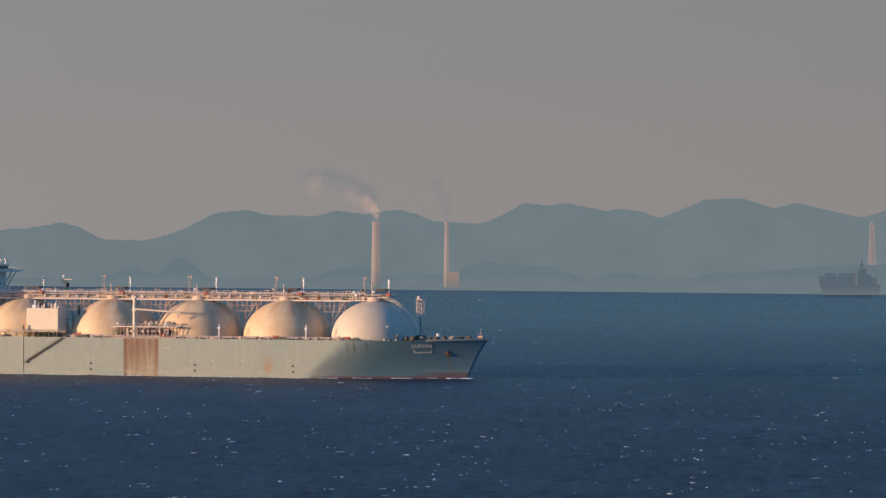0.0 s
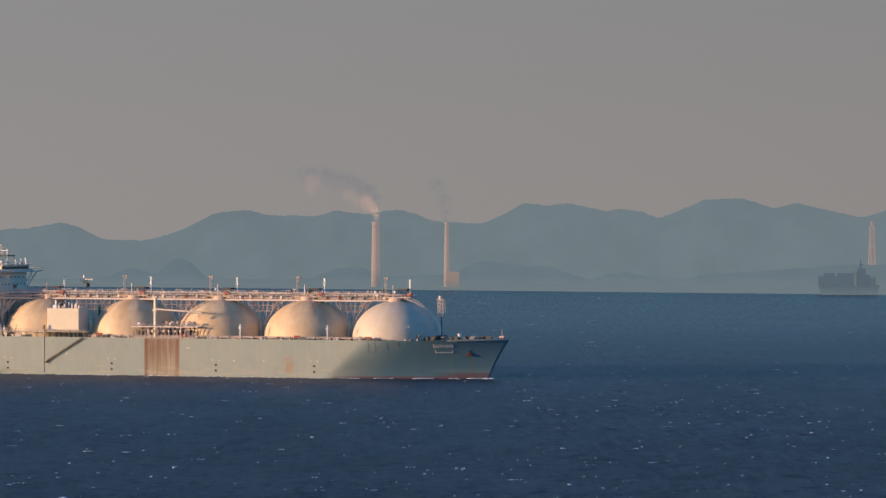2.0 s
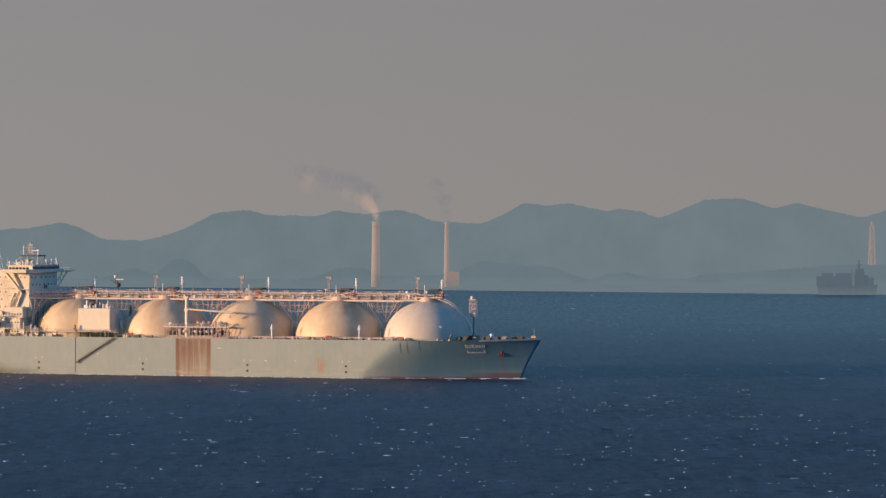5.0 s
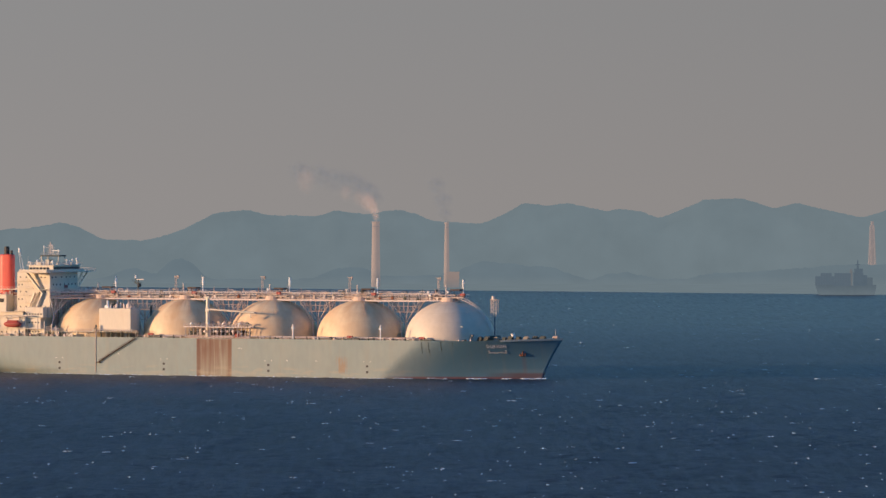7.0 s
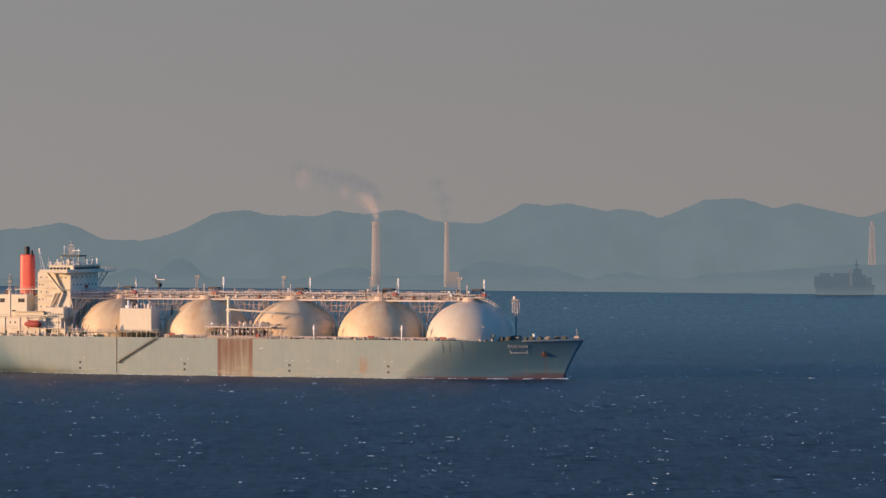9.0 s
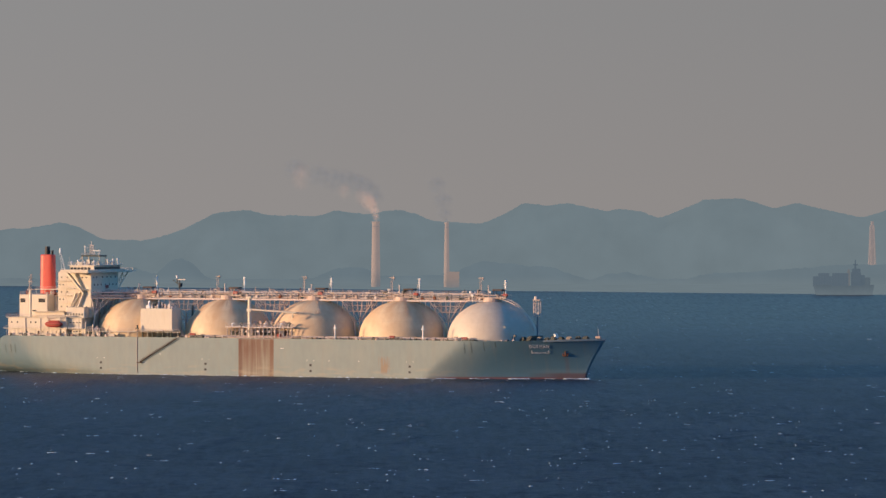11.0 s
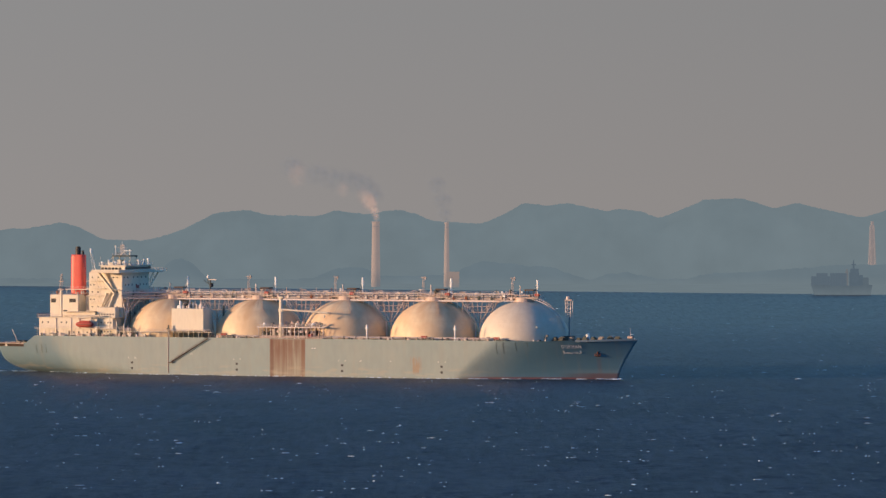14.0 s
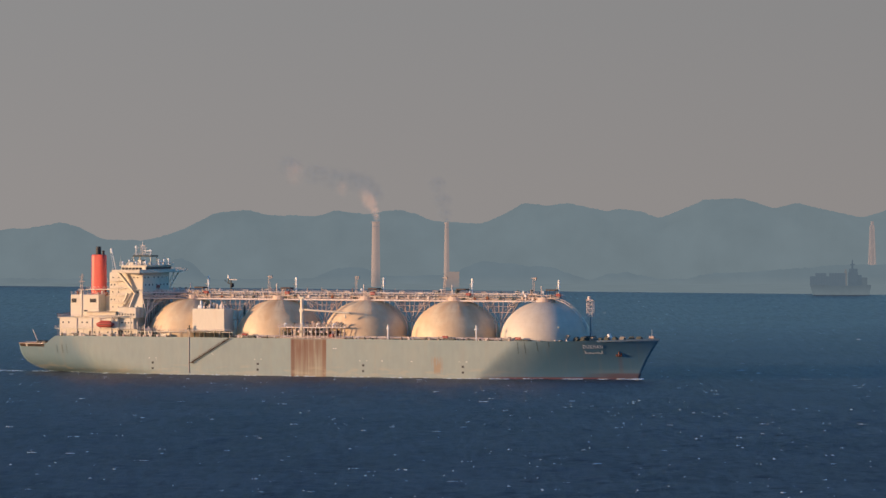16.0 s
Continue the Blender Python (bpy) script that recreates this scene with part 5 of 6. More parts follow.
    bmesh.ops.create_uvsphere(bm, u_segments=20, v_segments=12, radius=1.0)
    for v in bm.verts:
        v.co.x = 4.4 * math.copysign(abs(v.co.x) ** 0.8, v.co.x)
        v.co.y *= 1.5
        v.co.z = v.co.z * (1.2 if v.co.z > 0 else 1.5)
        v.co += Vector((-104.9, -23.0, 21.9))
    boat = part("lifeboat", bm, M_BOAT, S, "dark red enclosed lifeboat", smooth=True)
    part("canopy", boxed((-107.4, -23.7, 22.8), (-102.2, -22.3, 23.5), 0.25), M_BOAT, boat)
    part("rubbing_strake", boxed((-108.6, -24.52, 21.75), (-101.2, -24.3, 21.95), 0.04), M_BROWN, boat)
    for x in (-108.2, -101.6):
        bm = bmesh.new()
        beam(bm, (x, -21.6, 19.9), (x, -21.8, 24.6), 0.3)
        beam(bm, (x, -21.8, 24.6), (x, -23.4, 24.6), 0.26)
        beam(bm, (x, -23.2, 22.4), (x, -23.2, 24.6), 0.07)
        part("davit", bm, M_CREAM, S)
    # small fittings on the poop deck under the boat deck
    rnd = random.Random(21)
    for q in range(34):
        x = rnd.uniform(-128, -76)
        s = rnd.uniform(0.2, 0.8)
        bm = boxed((x - s, -22.5, DECK - 0.1), (x + s, -21.7, DECK + rnd.uniform(0.4, 1.5)), 0.08)
        part("deck_fitting", bm, (M_DARK, M_STEEL, M_CREAM, M_PIPE)[q % 4], S)
    for q in range(10):
        x = -128.5 + q * 4.2
        part("stanchion", beam(bmesh.new(), (x, -22.3, DECK), (x, -22.3, 19.8), 0.13), M_CREAM, S)
    # pumps, lockers and posts between the house and the aftmost tank
    for x, y, w, h, m_ in ((-90.6, -20.6, 1.3, 3.0, M_CREAM), (-87.6, -20.9, 0.9, 2.0, M_DARK), (-85.4, -20.4, 1.1, 2.6, M_CREAM), (-89.0, -18.2, 1.4, 4.4, M_GREY),
                           (-83.4, -21.0, 0.7, 1.6, M_STEEL), (-81.4, -20.8, 0.8, 1.3, M_DARK), (-86.6, -17.4, 1.2, 3.8, M_STEEL)):
        bm = boxed((x - w, y - 0.8, DECK - 0.1), (x + w, y + 0.9, DECK + h), 0.15)
        rod(bm, (x + 0.3, y, DECK + h), (x + 0.3, y, DECK + h + 0.9), 0.25, 8)
        part("deck_pump", bm, m_, S)
    for x, h in ((-93.2, 25.6), (-89.8, 23.0), (-86.2, 22.2)):
        part("deck_post", rodded((x, -21.8, DECK), (x, -21.8, h), 0.3, 8, 0.24), M_CREAM, S)
    # stern gear: a pale rail over a dark plate for the shaded mooring opening
    part("stern_rail", rail(bmesh.new(), [(-150.2, -10.6, 12.9), (-137.0, -16.8, 12.9)], 0.6, 1.6, 0.05), M_STEEL, S)
    part("stern_cap", hull_strip(-150.6, -136.2, 12.75, 13.15, 0.12, 0.2, 8, 1), M_STEEL, S, "pale worn capping on the stern")
    part("opening_shade_plate", hull_strip(-150.3, -136.4, 11.5, 12.72, 0.05, 0.1, 8, 1), M_BROWN, S, "dark brown strip for the shade in the mooring opening")
    part("mooring_platform", boxed((-149.2, -8, 12.45), (-138.0, 8, 13.0), 0.1), M_RUST, S, "rust-red mooring platform")
    part("fairlead", hull_strip(-146.9, -145.7, 11.6, 12.6, 0.14, 0.2, 2, 1), M_WHITE, S)
    bm = rodded((-144.6, -9, 12.6), (-147.6, -9, 19.0), 0.14, 6)
    rod(bm, (-144.6, -9, 12.6), (-144.6, -9, 13.8), 0.35, 8)
    part("stern_davit", bm, M_STEEL, S)
    for x in (-143.5, -140.6, -137.6):
        part("winch", rodded((x, -12, 13.3), (x, -8.5, 13.3), 0.8, 10), M_DARK, S)
    part("rudder_head", boxed((-141.6, -0.5, -2.0), (-139.3, 0.5, 1.3), 0.2), M_BLACK, S)


def deck_gear(S):
    # compressor house on legs, beside the aftmost tanks
    house = part("compressor_house", boxed((-63.6, -20.5, 19.6), (-48.2, -11.0, 29.2), 0.15), M_CREAM, S, "plain cream compressor house on legs")
    for x in (-62.8, -58, -53, -49):
        for y in (-20, -12):
            part("leg", boxed((x - 0.3, y - 0.3, DECK - 0.1), (x + 0.3, y + 0.3, 19.7)), M_DARK, house)
    part("house_deck", boxed((-66.5, -21.5, 19.3), (-47.4, -10.5, 19.6)), M_CREAM, house)
    rnd = random.Random(8)
    for q in range(9):
        x = -62 + q * 1.6
        bm = rodded((x, -15, 29.2), (x, -15, 29.2 + rnd.uniform(0.8, 3.4)), rnd.uniform(0.25, 0.6), 8)
        part("roof_vent", bm, M_STEEL, house)
    for q in range(8):
        x, y = rnd.uniform(-62.5, -49.5), rnd.uniform(-19, -12.5)
        w, h = rnd.uniform(0.4, 1.0), rnd.uniform(0.6, 2.2)
        bm = boxed((x - w, y - 0.5, 29.2), (x + w, y + 0.5, 29.2 + h), 0.1)
        rod(bm, (x, y, 29.2 + h), (x + 0.5, y, 30.0 + h), 0.3, 8)
        part("roof_fan", bm, (M_WHITE, M_DARK, M_STEEL, M_GREY)[q % 4], house)
    part("vent_post", rodded((-60.5, -18, 29.2), (-60.5, -18, 32.6), 0.5, 8), M_WHITE, house)
    bm = rodded((-43.6, -9, DECK), (-43.6, -9, 30.5), 0.5, 8)
    rod(bm, (-42, -7, DECK), (-42, -7, 27), 0.7, 8)
    part("riser_pipe", bm, M_DARK, S)
    # side walkway rail along the deck, aft
    part("side_rail", rail(bmesh.new(), [(-88, -22.6, DECK + 2.4), (-44, -22.6, DECK + 2.4)], 1.1, 2.6, 0.08), M_STEEL, S)
    part("side_walkway", boxed((-90, -22.7, DECK + 2.2), (-43, -20.9, DECK + 2.4)), M_CREAM, S)
    for q in range(10):
        x = -88 + 4.8 * q
        part("walkway_leg", beam(bmesh.new(), (x, -22.4, DECK), (x, -22.4, DECK + 2.3), 0.22), M_CREAM, S)
    part("deck_rail", rail(bmesh.new(), [(-44, -22.6, DECK), (96, -22.5, DECK)], 1.1, 2.6, 0.055), M_STEEL, S)
    # signal mast between the aftmost tanks
    post = part("radar_post", rodded((-54.2, 0, 33.6), (-54.2, 0, 40.4), 0.34, 8, 0.26), M_DARK, S, "dark post with a radar bar")
    part("post_platform", boxed((-55.7, -0.9, 40.0), (-52.8, 0.9, 40.25)), M_DARK, post)
    part("radar_bar", boxed((-55.0, -0.25, 41.5), (-51.2, 0.25, 41.85)), M_STEEL, post)
    part("radar_pedestal", rodded((-54.2, 0, 40.25), (-54.2, 0, 41.5), 0.3, 8), M_DARK, post)
    part("lamp_can", rodded((-55.3, 0, 42.3), (-55.3, 0, 43.6), 0.5, 8), M_WHITE, post)
    part("lamp_stem", rodded((-55.3, 0, 40.25), (-55.3, 0, 42.3), 0.22, 8), M_DARK, post)
    bm = bmesh.new()
    bmesh.ops.create_icosphere(bm, subdivisions=2, radius=0.95, matrix=Matrix.Translation((-53.6, 0, 39.2)))
    part("antenna_ball", bm, M_BLACK, post, smooth=True)
    part("post_brace", beam(bmesh.new(), (-57.4, 0, 41.6), (-54.4, 0, 39.4), 0.16), M_DARK, post)
    # manifold
    m = part("manifold_platform", boxed((-21.6, -22.6, 21.3), (10.6, -14.0, 21.7)), M_STEEL, S, "pale manifold platform with pipe ends")
    part("platform_rail", rail(bmesh.new(), [(-21.5, -22.5, 21.7), (10.4, -22.5, 21.7)], 1.1, 2.0, 0.08), M_STEEL, m)
    for q in range(17):
        x = -20.8 + 1.92 * q
        part("leg", beam(bmesh.new(), (x, -22.3, DECK), (x, -22.3, 21.4), 0.26), M_STEEL, m)
        part("inner_leg", beam(bmesh.new(), (x + 1.2, -16, DECK), (x + 1.2, -16, 21.4), 0.34), M_PIPE, m)
    for q in range(7):
        x = -11.8 + 2.7 * q
        bm = rodded((x, -13, 19.6), (x, -22.0, 19.6), 0.42, 10)
        rod(bm, (x, -21.8, 19.6), (x, -22.1, 19.6), 0.55, 12)
        part("pipe_end", bm, M_STEEL, m)
        bm = rodded((x, -18.5, 21.7), (x, -18.5, 23.5), 0.34, 8)
        rod(bm, (x - 0.8, -18.5, 23.2), (x + 0.8, -18.5, 23.2), 0.36, 8)
        rod(bm, (x, -18.5, 23.6), (x, -18.5, 24.0), 0.6, 10)
        part("valve_wheel", bm, M_PIPE, m)
    rnd = random.Random(31)
    for q in range(19):      # pumps, lines and boxes packed under the platform
        x, w = -20.4 + 1.62 * q, rnd.uniform(0.45, 0.95)
        z = DECK + 0.45
        bm = boxed((x - w, -17.6 - rnd.uniform(0, 1.5), z), (x + w, -15.6, z + rnd.uniform(1.6, 3.9)), 0.12)
        rod(bm, (x, -19.6, z), (x, -19.6, z + rnd.uniform(1.0, 4.2)), rnd.uniform(0.14, 0.3), 6)
        part("manifold_pump", bm, (M_DARK, M_PIPE, M_BROWN, M_STEEL)[rnd.randrange(4)], m)
    for q in range(8):       # bent pipe ends over the platform
        x = -19.5 + 3.9 * q + rnd.uniform(-0.6, 0.6)
        bm = rodded((x, -20.6, 21.7), (x, -20.6, 23.0), 0.3, 8)
        rod(bm, (x, -20.6, 22.9), (x + 1.1, -21.4, 23.1), 0.34, 8)
        part("vent_bend", bm, (M_WHITE, M_DARK)[q % 2], m)
    part("drip_tray", boxed((-21.0, -22.4, DECK + 0.1), (10.0, -14.5, DECK + 0.45)), M_PIPE, m)
    part("fire_box", boxed((2.6, -22.0, 17.2), (4.4, -21.0, 18.6), 0.1), M_REDBOX, m)
    # hose crane over the manifold
    c = part("hose_crane", rodded((-10.9, -20.4, DECK), (-10.9, -20.4, 34.2), 0.95, 12, 0.8), M_CREAM, S, "cream hose crane with a long lowered jib")
    part("crane_cap", boxed((-12.1, -21.5, 34.0), (-9.7, -19.3, 34.9), 0.15), M_CREAM, c)
    part("crane_house", boxed((-11.9, -21.3, 28.2), (-9.9, -19.5, 29.6), 0.15), M_CREAM, c)
    bm = bmesh.new()
    rod(bm, (-9.9, -20.8, 29.2), (11.5, -20.8, 27.9), 0.42, 8, 0.3)
    rod(bm, (-9.9, -20.0, 28.8), (11.5, -20.0, 27.7), 0.1, 6)
    for q in range(7):
        x = -8.3 + 2.9 * q
        beam(bm, (x, -20.8, 29.1 - 0.17 * q), (x + 1.2, -20.0, 28.7 - 0.15 * q), 0.1)
    part("jib", bm, M_CREAM, c)
    part("hook_block", boxed((9.3, -20.7, 25.6), (9.9, -20.1, 27.0), 0.1), M_CREAM, c)
    part("hook_wire", beam(bmesh.new(), (9.6, -20.4, 27.0), (9.6, -20.4, 28.0), 0.12), M_CREAM, c)
    bm = beam(beam(bmesh.new(), (9.9, -20.4, 28.2), (12.5, -20.4, 27.9), 0.2), (10.2, -20.4, 26.6), (12.4, -20.4, 26.9), 0.12)
    beam(bm, (12.3, -20.4, 27.9), (12.3, -20.4, 26.8), 0.14)
    part("jib_head", bm, M_PIPE, c)
    part("crane_wire", beam(bmesh.new(), (-10.5, -20.4, 34.6), (4.9, -20.4, 28.8), 0.06), M_STEEL, c)
    # lamp posts along the side
    for x, top in ((30.5, 23.0), (71.8, 23.0), (-64.4, 21.8)):
        bm = rodded((x, -22.0, DECK), (x, -22.0, top), 0.34, 8)
        box(bm, (x - 0.7, -22.5, top - 1.9), (x + 0.5, -21.6, top - 1.3))
        part("lamp_post", bm, M_WHITE if x > 0 else M_DARK, S)
    # red hose boxes
    for x, z in ((57.5, 17.4), (91.2, 17.2), (-37.5, 17.6)):
        part("hose_box", boxed((x - 1.5, -22.3, z), (x + 1.1, -21.4, z + 0.95), 0.12), M_REDBOX, S, "red hose box")
        part("box_stand", boxed((x - 1.3, -22.1, DECK - 0.2), (x + 4.4, -21.3, z)), M_DARK, S)
    rnd = random.Random(3)
    for q in range(74):
        x = rnd.uniform(-42, 112)
        if -22 < x < 11:
            continue
        s = rnd.uniform(0.12, 0.55)
        y = -breadth(x, DECK) + rnd.uniform(0.5, 2.2)
        part("deck_fitting", boxed((x - s, y, DECK - 0.2), (x + s, y + 1.0, DECK + rnd.uniform(0.3, 1.0)), 0.05), (M_DARK, M_STEEL, M_PIPE)[q % 3], S)
    for y, z, r, m_ in ((-20.6, DECK + 0.75, 0.2, M_STEEL), (-20.1, DECK + 1.1, 0.16, M_PIPE)):
        part("deck_pipe", rodded((-40, y, z), (88, y, z), r, 8), m_, S)
    for q in range(22):
        x = -39 + 5.8 * q
        part("pipe_saddle", boxed((x - 0.15, -20.9, DECK - 0.1), (x + 0.15, -19.8, DECK + 1.2)), M_DARK, S)
    for x, y, h, w in ((95.5, -18.6, 3.4, 1.6), (98.6, -17.8, 2.4, 1.2), (101.8, -16.8, 2.8, 1.0), (109.6, -13.4, 2.6, 1.8), (86.0, -20.4, 1.6, 1.0)):
        bm = boxed((x - w, y, DECK - 0.2), (x + w * 0.6, y + 2.0, DECK + h * 0.7), 0.2)
        box(bm, (x - w * 0.5, y + 0.3, DECK + h * 0.6), (x + w * 0.9, y + 1.6, DECK + h), 0.15)
        part("deck_locker", bm, M_GREY, S, "grey-brown locker on the fore deck")
    # forecastle
    part("mooring_house", boxed((113.0, -4, DECK), (117.5, 4, DECK + 1.9), 0.3), M_DARK, S)
    for q in range(12):
        x = 104 + q * 3.2
        w = max(1.2, breadth(x, DECK) - 2.2)
        y = -w * rnd.uniform(0.35, 0.95)
        lift = rnd.uniform(-0.3, 0.9)
        zc = DECK + 0.75 + 0.6 * lift
        r = rnd.uniform(0.5, 0.95)
        bm = rodded((x, y - 1.2, zc), (x, y + 1.2, zc), r * 0.7, 14)
        rod(bm, (x, y - 1.3, zc), (x, y - 1.1, zc), r + 0.25, 14)
        rod(bm, (x, y + 1.1, zc), (x, y + 1.3, zc), r + 0.25, 14)
        rod(bm, (x + 1.5, y, DECK), (x + 1.5, y, DECK + rnd.uniform(0.6, 1.5)), 0.24, 8)
        box(bm, (x - 1.4, y - 0.8, DECK - 0.2), (x + 1.4, y + 0.8, zc - 0.4))
        part("mooring_winch", bm, M_GREY if q % 4 == 1 else M_DARK, S, "dark green mooring winch" if q % 4 != 1 else "weathered grey mooring winch")
    part("vent_cowl", rodded((128.4, -6.5, DECK), (127.0, -6.5, DECK + 3.0), 0.55, 10, 0.9), M_WHITE, S)
    part("deck_post", rodded((106.0, -14, DECK), (106.6, -14, DECK + 6.2), 0.6, 8, 0.9), M_CREAM, S)
    part("bow_post", rodded((144.4, 0, DECK + 0.5), (144.4, 0, 21.8), 0.09, 6), M_STEEL, S)
    part("bow_fairlead", boxed((143.2, -0.9, 17.6), (145.8, 0.9, 18.7), 0.3), M_PIPE, S)
    mast = part("foremast", rodded((116.2, 0, DECK), (116.2, 0, 27.0), 0.32, 8), material("dull_grey_mast_paint", (0.17, 0.21, 0.25), 0.7, mottle=0.15), S, "foremast with a pale lattice head")
    bm = bmesh.new()
    for dx in (-1.2, 1.2):
        for dy in (-1.2, 1.2):
            beam(bm, (116.2 + dx, dy, 26.6), (116.2 + dx, dy, 34.2), 0.24)
    for q in range(4):
        z = 26.8 + q * 1.85
        beam(bm, (114.7, -1.2, z), (117.7, -1.2, z + 1.85), 0.16)
        beam(bm, (117.7, -1.2, z), (114.7, -1.2, z), 0.16)
        beam(bm, (114.7, 1.2, z), (114.7, -1.2, z + 1.85), 0.16)
    box(bm, (114.4, -1.4, 33.9), (118.0, 1.4, 34.2))
    rod(bm, (115.6, 0, 34.2), (115.6, 0, 35.6), 0.8, 8)
    part("mast_head", bm, M_STEEL, mast)
    part("mast_ladder", beam(bmesh.new(), (117.0, -0.8, DECK), (117.0, -0.8, 26.8), 0.2), M_STEEL, mast)


def side_point(x, z, proud=0.06):
    return Vector((x, -breadth(x, z) - proud, z))


def hull_strip(x0, x1, z0, z1, proud=0.10, thick=0.12, nx=4, nz=2):
    """A thin plate that lies on the curved side of the hull."""
    bm = bmesh.new()
    grid = [[bm.verts.new(side_point(x0 + (x1 - x0) * i / nx, z0 + (z1 - z0) * j / nz, proud)) for j in range(nz + 1)] for i in range(nx + 1)]
    for i in range(nx):
        for j in range(nz):
            bm.faces.new((grid[i][j], grid[i + 1][j], grid[i + 1][j + 1], grid[i][j + 1]))
    bmesh.ops.solidify(bm, geom=bm.faces[:], thickness=thick)
    return bm


def hull_marks(S, hull):
    # gangway folded down along the side
    bm = bmesh.new()
    a, b = Vector((-44.6, -23.3, 16.2)), Vector((-62.6, -23.3, 5.6))
    for dy in (-0.45, 0.35):
        beam(bm, a + Vector((0, dy, 0)), b + Vector((0, dy, 0)), 0.26)
        beam(bm, a + Vector((0, dy, 0.7)), b + Vector((0, dy, 0.7)), 0.07)
    for q in range(24):
        c = a.lerp(b, (q + 0.5) / 24)
        box(bm, (c.x - 0.2, -23.7, c.z - 0.08), (c.x + 0.2, -22.95, c.z + 0.08))
    part("gangway", bm, M_BROWN, S, "dark brown gangway ladder along the side")
    part("gangway_platform", boxed((-63.6, -23.9, 5.2), (-61.6, -22.9, 5.6)), M_BROWN, S)
    bm = boxed((-64.2, -23.15, 1.0), (-63.95, -22.9, 19.8), 0.05)
    part("pilot_pipe", bm, M_PIPE, S)
    # draught and tug marks: bars
    for x in (-81.8, -31.0, 19.2, 65.9):
        for z in (5.2, 2.7):
            part("hull_mark", boxed((x - 0.5, -22.99, z - 0.45), (x + 0.5, -22.8, z + 0.45), 0.05), M_BLACK, hull)
        for dx in (-1.6, 1.6):
            part("hull_mark", boxed((x + dx - 0.18, -22.99, 7.1), (x + dx + 0.18, -22.8, 7.4)), M_WHITE, hull)
    for x, z in ((-53.0, 9.3), (5.2, 12.4), (6.2, 12.4), (28.0, 7.2), (42.0, 7.2)):
        part("hull_mark", boxed((x - 0.35, -22.99, z - 0.12), (x + 0.35, -22.8, z + 0.12)), M_WHITE, hull)
    # scupper stains at the bow and stern: narrow dark plates
    for x, z, h in ((91.2, 16.1, 5.0), (94.2, 16.1, 4.8), (99.5, 16.1, 3.8), (104.4, 16.1, 2.0), (118.8, 16.2, 1.8), (-129.6, 12.6, 3.8), (-126.8, 12.8, 3.8), (-124.5, 12.9, 4.0)):
        part("scupper_run", hull_strip(x - 0.14, x + 0.14, z - h, z, 0.05, 0.1, 1, 4), M_RUNOFF, hull)
    # the name at the bow
    def lettering(name, text, x, z, size, width):
        cu = bpy.data.curves.new(name, "FONT")
        cu.body = text
        cu.size = size
        cu.extrude = 0.05
        cu.offset = 0.035
        cu.space_character = 1.25
        tmp = new(name, cu)
        bpy.context.view_layer.update()
        me = bpy.data.meshes.new_from_object(tmp.evaluated_get(bpy.context.evaluated_depsgraph_get()))
        bpy.data.objects.remove(tmp)
        w = max(v.co.x for v in me.vertices)
        for v in me.vertices:
            px_, pz_ = x + v.co.x * width / w, z + v.co.y
            q = side_point(px_, pz_, 0.22 + v.co.z)
            v.co = q
        me.materials.append(M_WHITE)
        part(name, me, None, hull, "white raised letters at the bow")

    lettering("name_lettering", "DUKHAN", 118.0, 13.5, 2.1, 7.8)
    rnd = random.Random(9)
    for q in range(6):      # a line of script that cannot be read
        x = 118.9 + q * 1.05
        z = 11.1 + rnd.uniform(0.0, 0.2)
        part("script_bar", hull_strip(x, x + 1.1, z, z + rnd.uniform(0.35, 0.7), 0.25), M_WHITE, hull)
    for x in (118.6, 125.2):
        part("script_bar", hull_strip(x - 0.3, x + 0.3, 11.1, 12.5, 0.25), M_WHITE, hull)
    # anchor in its pocket
    p = side_point(131.6, 11.0, 0.0)
    bm = bmesh.new()
    rod(bm, (p.x, p.y - 0.2, 10.0), (p.x, p.y - 0.3, 12.6), 0.3, 8)
    rod(bm, (p.x - 0.9, p.y - 0.5, 10.2), (p.x + 0.9, p.y + 0.4, 10.2), 0.34, 8)
    rod(bm, (p.x - 0.9, p.y - 0.5, 10.2), (p.x - 1.1, p.y - 0.4, 11.4), 0.32, 6, 0.12)
    rod(bm, (p.x + 0.9, p.y + 0.3, 10.2), (p.x + 1.0, p.y + 0.2, 11.4), 0.32, 6, 0.12)
    part("anchor", bm, M_RUST, S, "rusty red bow anchor")
    bm = bmesh.new()
    rod(bm, (p.x - 0.2, p.y + 0.8, 12.2), (p.x, p.y - 0.35, 12.7), 0.8, 14)
    part("hawse_pipe", bm, M_DARK, hull)
    # pale capping on the bulwark at the bow
    bm = bmesh.new()
    rows = []
    for i in range(25):
        x = 124 + i * 1.0
        T = top_edge(x)
        w = breadth(x, T)
        rows.append([bm.verts.new((x, -w - 0.12 + dy, T + dz)) for dy, dz in ((0, -0.75), (0, 0.1), (0.35, 0.1), (0.35, -0.75))])
    for p0, q0 in zip(rows, rows[1:]):
        for j in range(3):
            bm.faces.new((p0[j], q0[j], q0[j + 1], p0[j + 1]))
    part("bulwark_cap", bm, material("pale_bulwark_paint", (0.30, 0.35, 0.35), 0.6, mottle=0.15), S)
    # foam at the bow and along the waterline, and the wake
    rnd = random.Random(17)
    bm = bmesh.new()
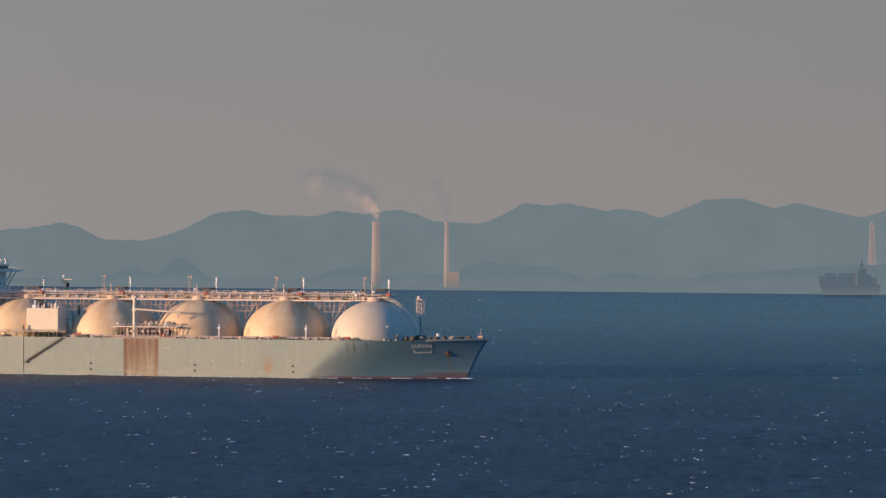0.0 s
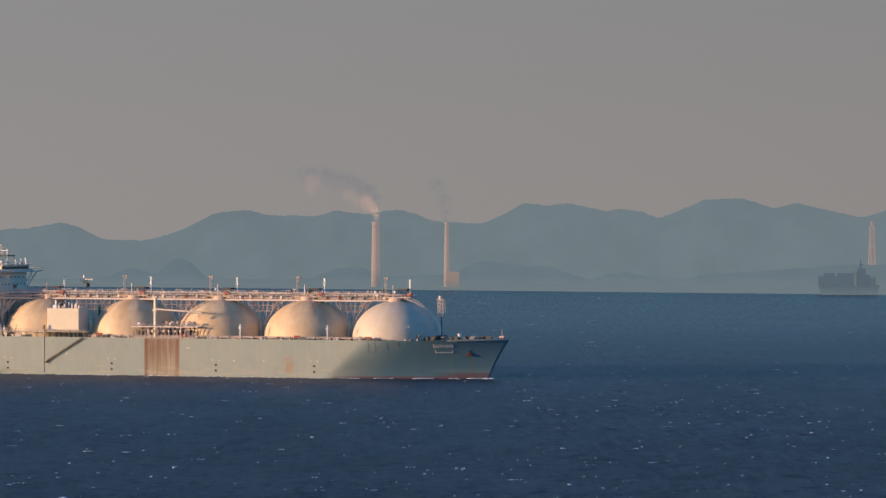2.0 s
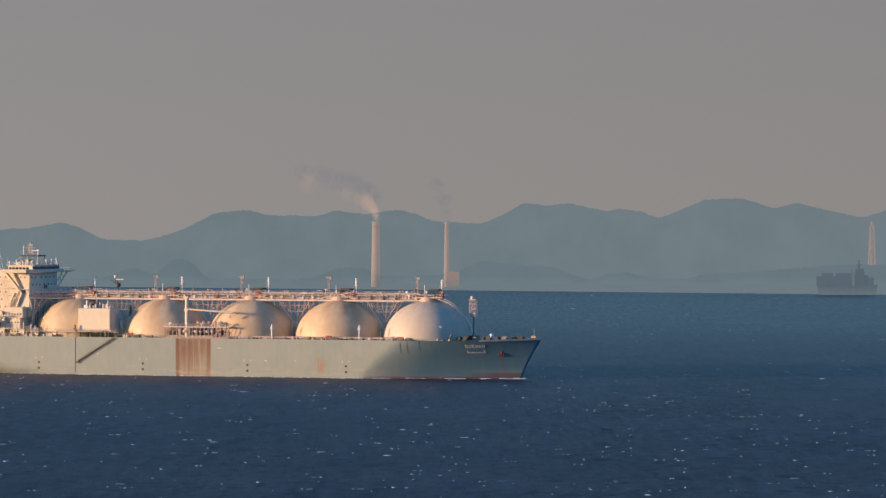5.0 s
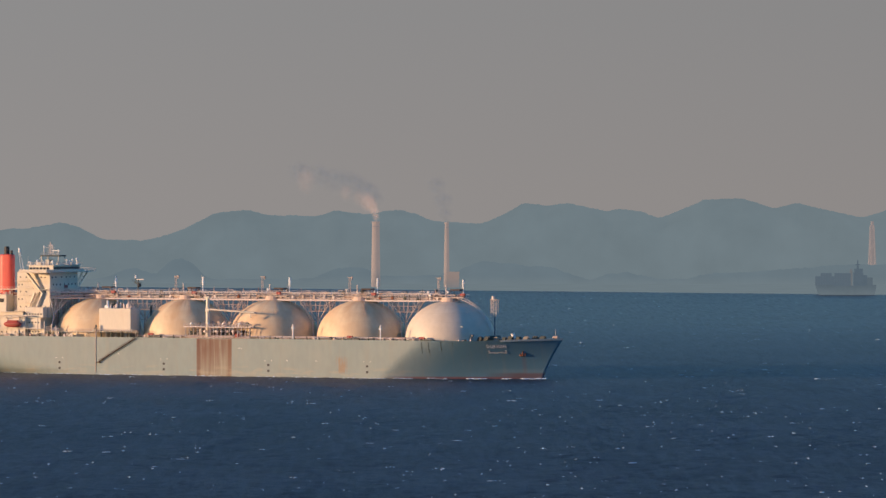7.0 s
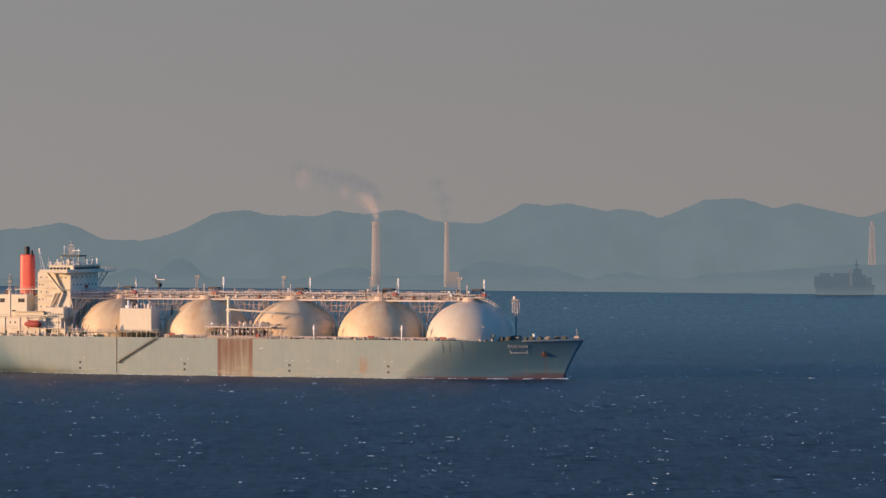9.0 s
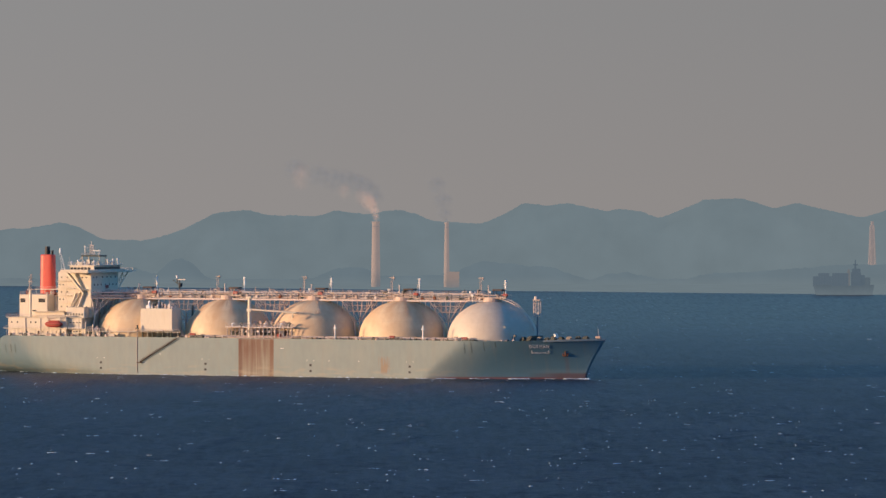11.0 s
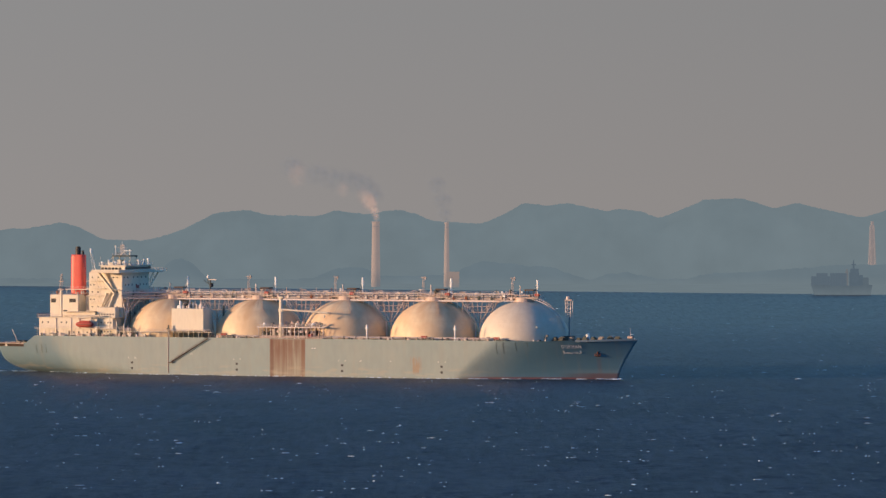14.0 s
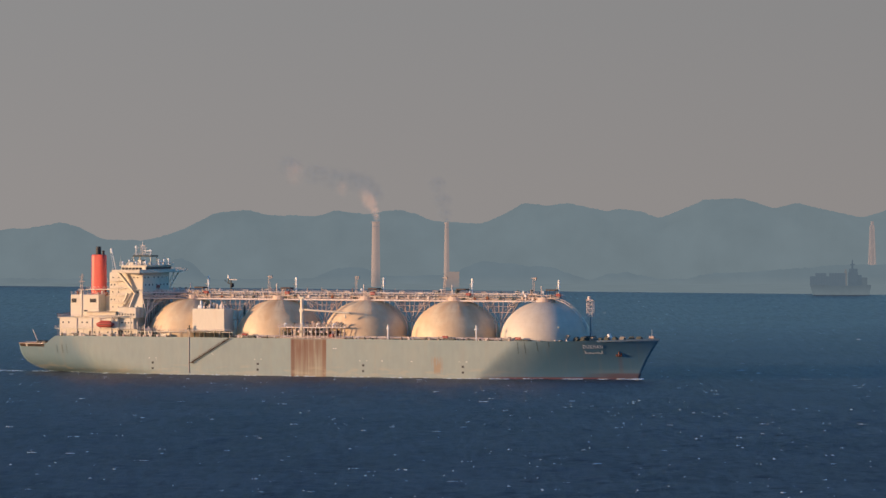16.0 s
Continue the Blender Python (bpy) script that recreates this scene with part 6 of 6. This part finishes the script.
    for q in range(210):
        u = rnd.random() ** 1.4
        x = 140.2 - 78 * u
        if noise.noise(Vector((x * 0.13, 2.0, 0.0))) < -0.02 and u > 0.12:
            continue
        y = -breadth(x, 0.2) - rnd.uniform(0.1, 0.9)
        w = rnd.uniform(0.3, 1.4)
        m = Matrix.Translation((x, y, rnd.uniform(0.0, 0.25))) @ Matrix.Diagonal((w, 0.4, rnd.uniform(0.10, 0.26) * (1.3 - u), 1))
        bmesh.ops.create_icosphere(bm, subdivisions=1, radius=1.0, matrix=m)
    tagged(part("bow_wave", bm, M_FOAM, S, "thin white foam along the waterline"), kind="stuff")
    bm = bmesh.new()
    for q in range(70):
        x = rnd.uniform(-200, -138)
        y = -rnd.uniform(1, 10)
        m = Matrix.Translation((x, y, 0.1)) @ Matrix.Diagonal((rnd.uniform(0.6, 2.2), 0.8, rnd.uniform(0.05, 0.16), 1))
        bmesh.ops.create_icosphere(bm, subdivisions=1, radius=1.0, matrix=m)
    tagged(part("wake", bm, M_FOAM, S, "low white wake behind the stern"), kind="stuff")
    bm = bmesh.new()
    for q in range(120):
        x = rnd.uniform(-130, 70)
        y = -breadth(x, 0.2) - rnd.uniform(0.1, 0.5)
        m = Matrix.Translation((x, y, rnd.uniform(-0.1, 0.15))) @ Matrix.Diagonal((rnd.uniform(0.3, 1.1), 0.35, rnd.uniform(0.08, 0.22), 1))
        bmesh.ops.create_icosphere(bm, subdivisions=1, radius=1.0, matrix=m)
    tagged(part("side_foam", bm, M_FOAM, S, "broken foam at the waterline"), kind="stuff")


# ---------------------------------------------------------------- build
SEA = sea()
CAPS = whitecaps()
far_shore()
far_works()
PUFFS = smoke()
FAR_SHIP = container_ship()
SHIP = gas_carrier()


def motions():
    end = Vector((-43.9, 2450.0, 0.0))
    drift = Vector((4.60, -0.40, 0.0))      # made good over the ground, in a cross current
    rows = []
    for i in range(33):
        t = i * 0.5
        p = end + drift * (t - 16.0)
        rows.append((t, pose(p.x, p.y, p.z, 0, 0, -22)))
    walk(SHIP, rows)
    fx, fy, _ = FAR_SHIP.location
    walk(FAR_SHIP, [(i * 1.0, pose(fx + 7.4 * (1 - i / 16), fy, 0)) for i in range(17)])
    walk(SEA, [(i * 2.0, pose(-1.2 * i, -0.6 * i, 0)) for i in range(9)])
    for g, ob in enumerate(CAPS):
        ph = g * 0.97
        walk(ob, [(i * 0.5, pose(-0.6 * i, -0.3 * i, 0.42 * math.sin(i * 0.5 * 1.35 + ph) - 0.18)) for i in range(33)])
    for ob, (p, q), jig, white in PUFFS:
        rows = []
        for i in range(9):
            u = i / 8
            x, y, z = (a + (b - a) * u for a, b in zip(p, q))
            rows.append((i * 2.0, pose(x + 0.5 * jig * math.sin(3.1 * u), y, z + 0.6 * math.sin(2.2 * u + 4 * jig), 0, -12 * jig + 22 * jig * u, -42 if white else 0)))
        walk(ob, rows)


motions()
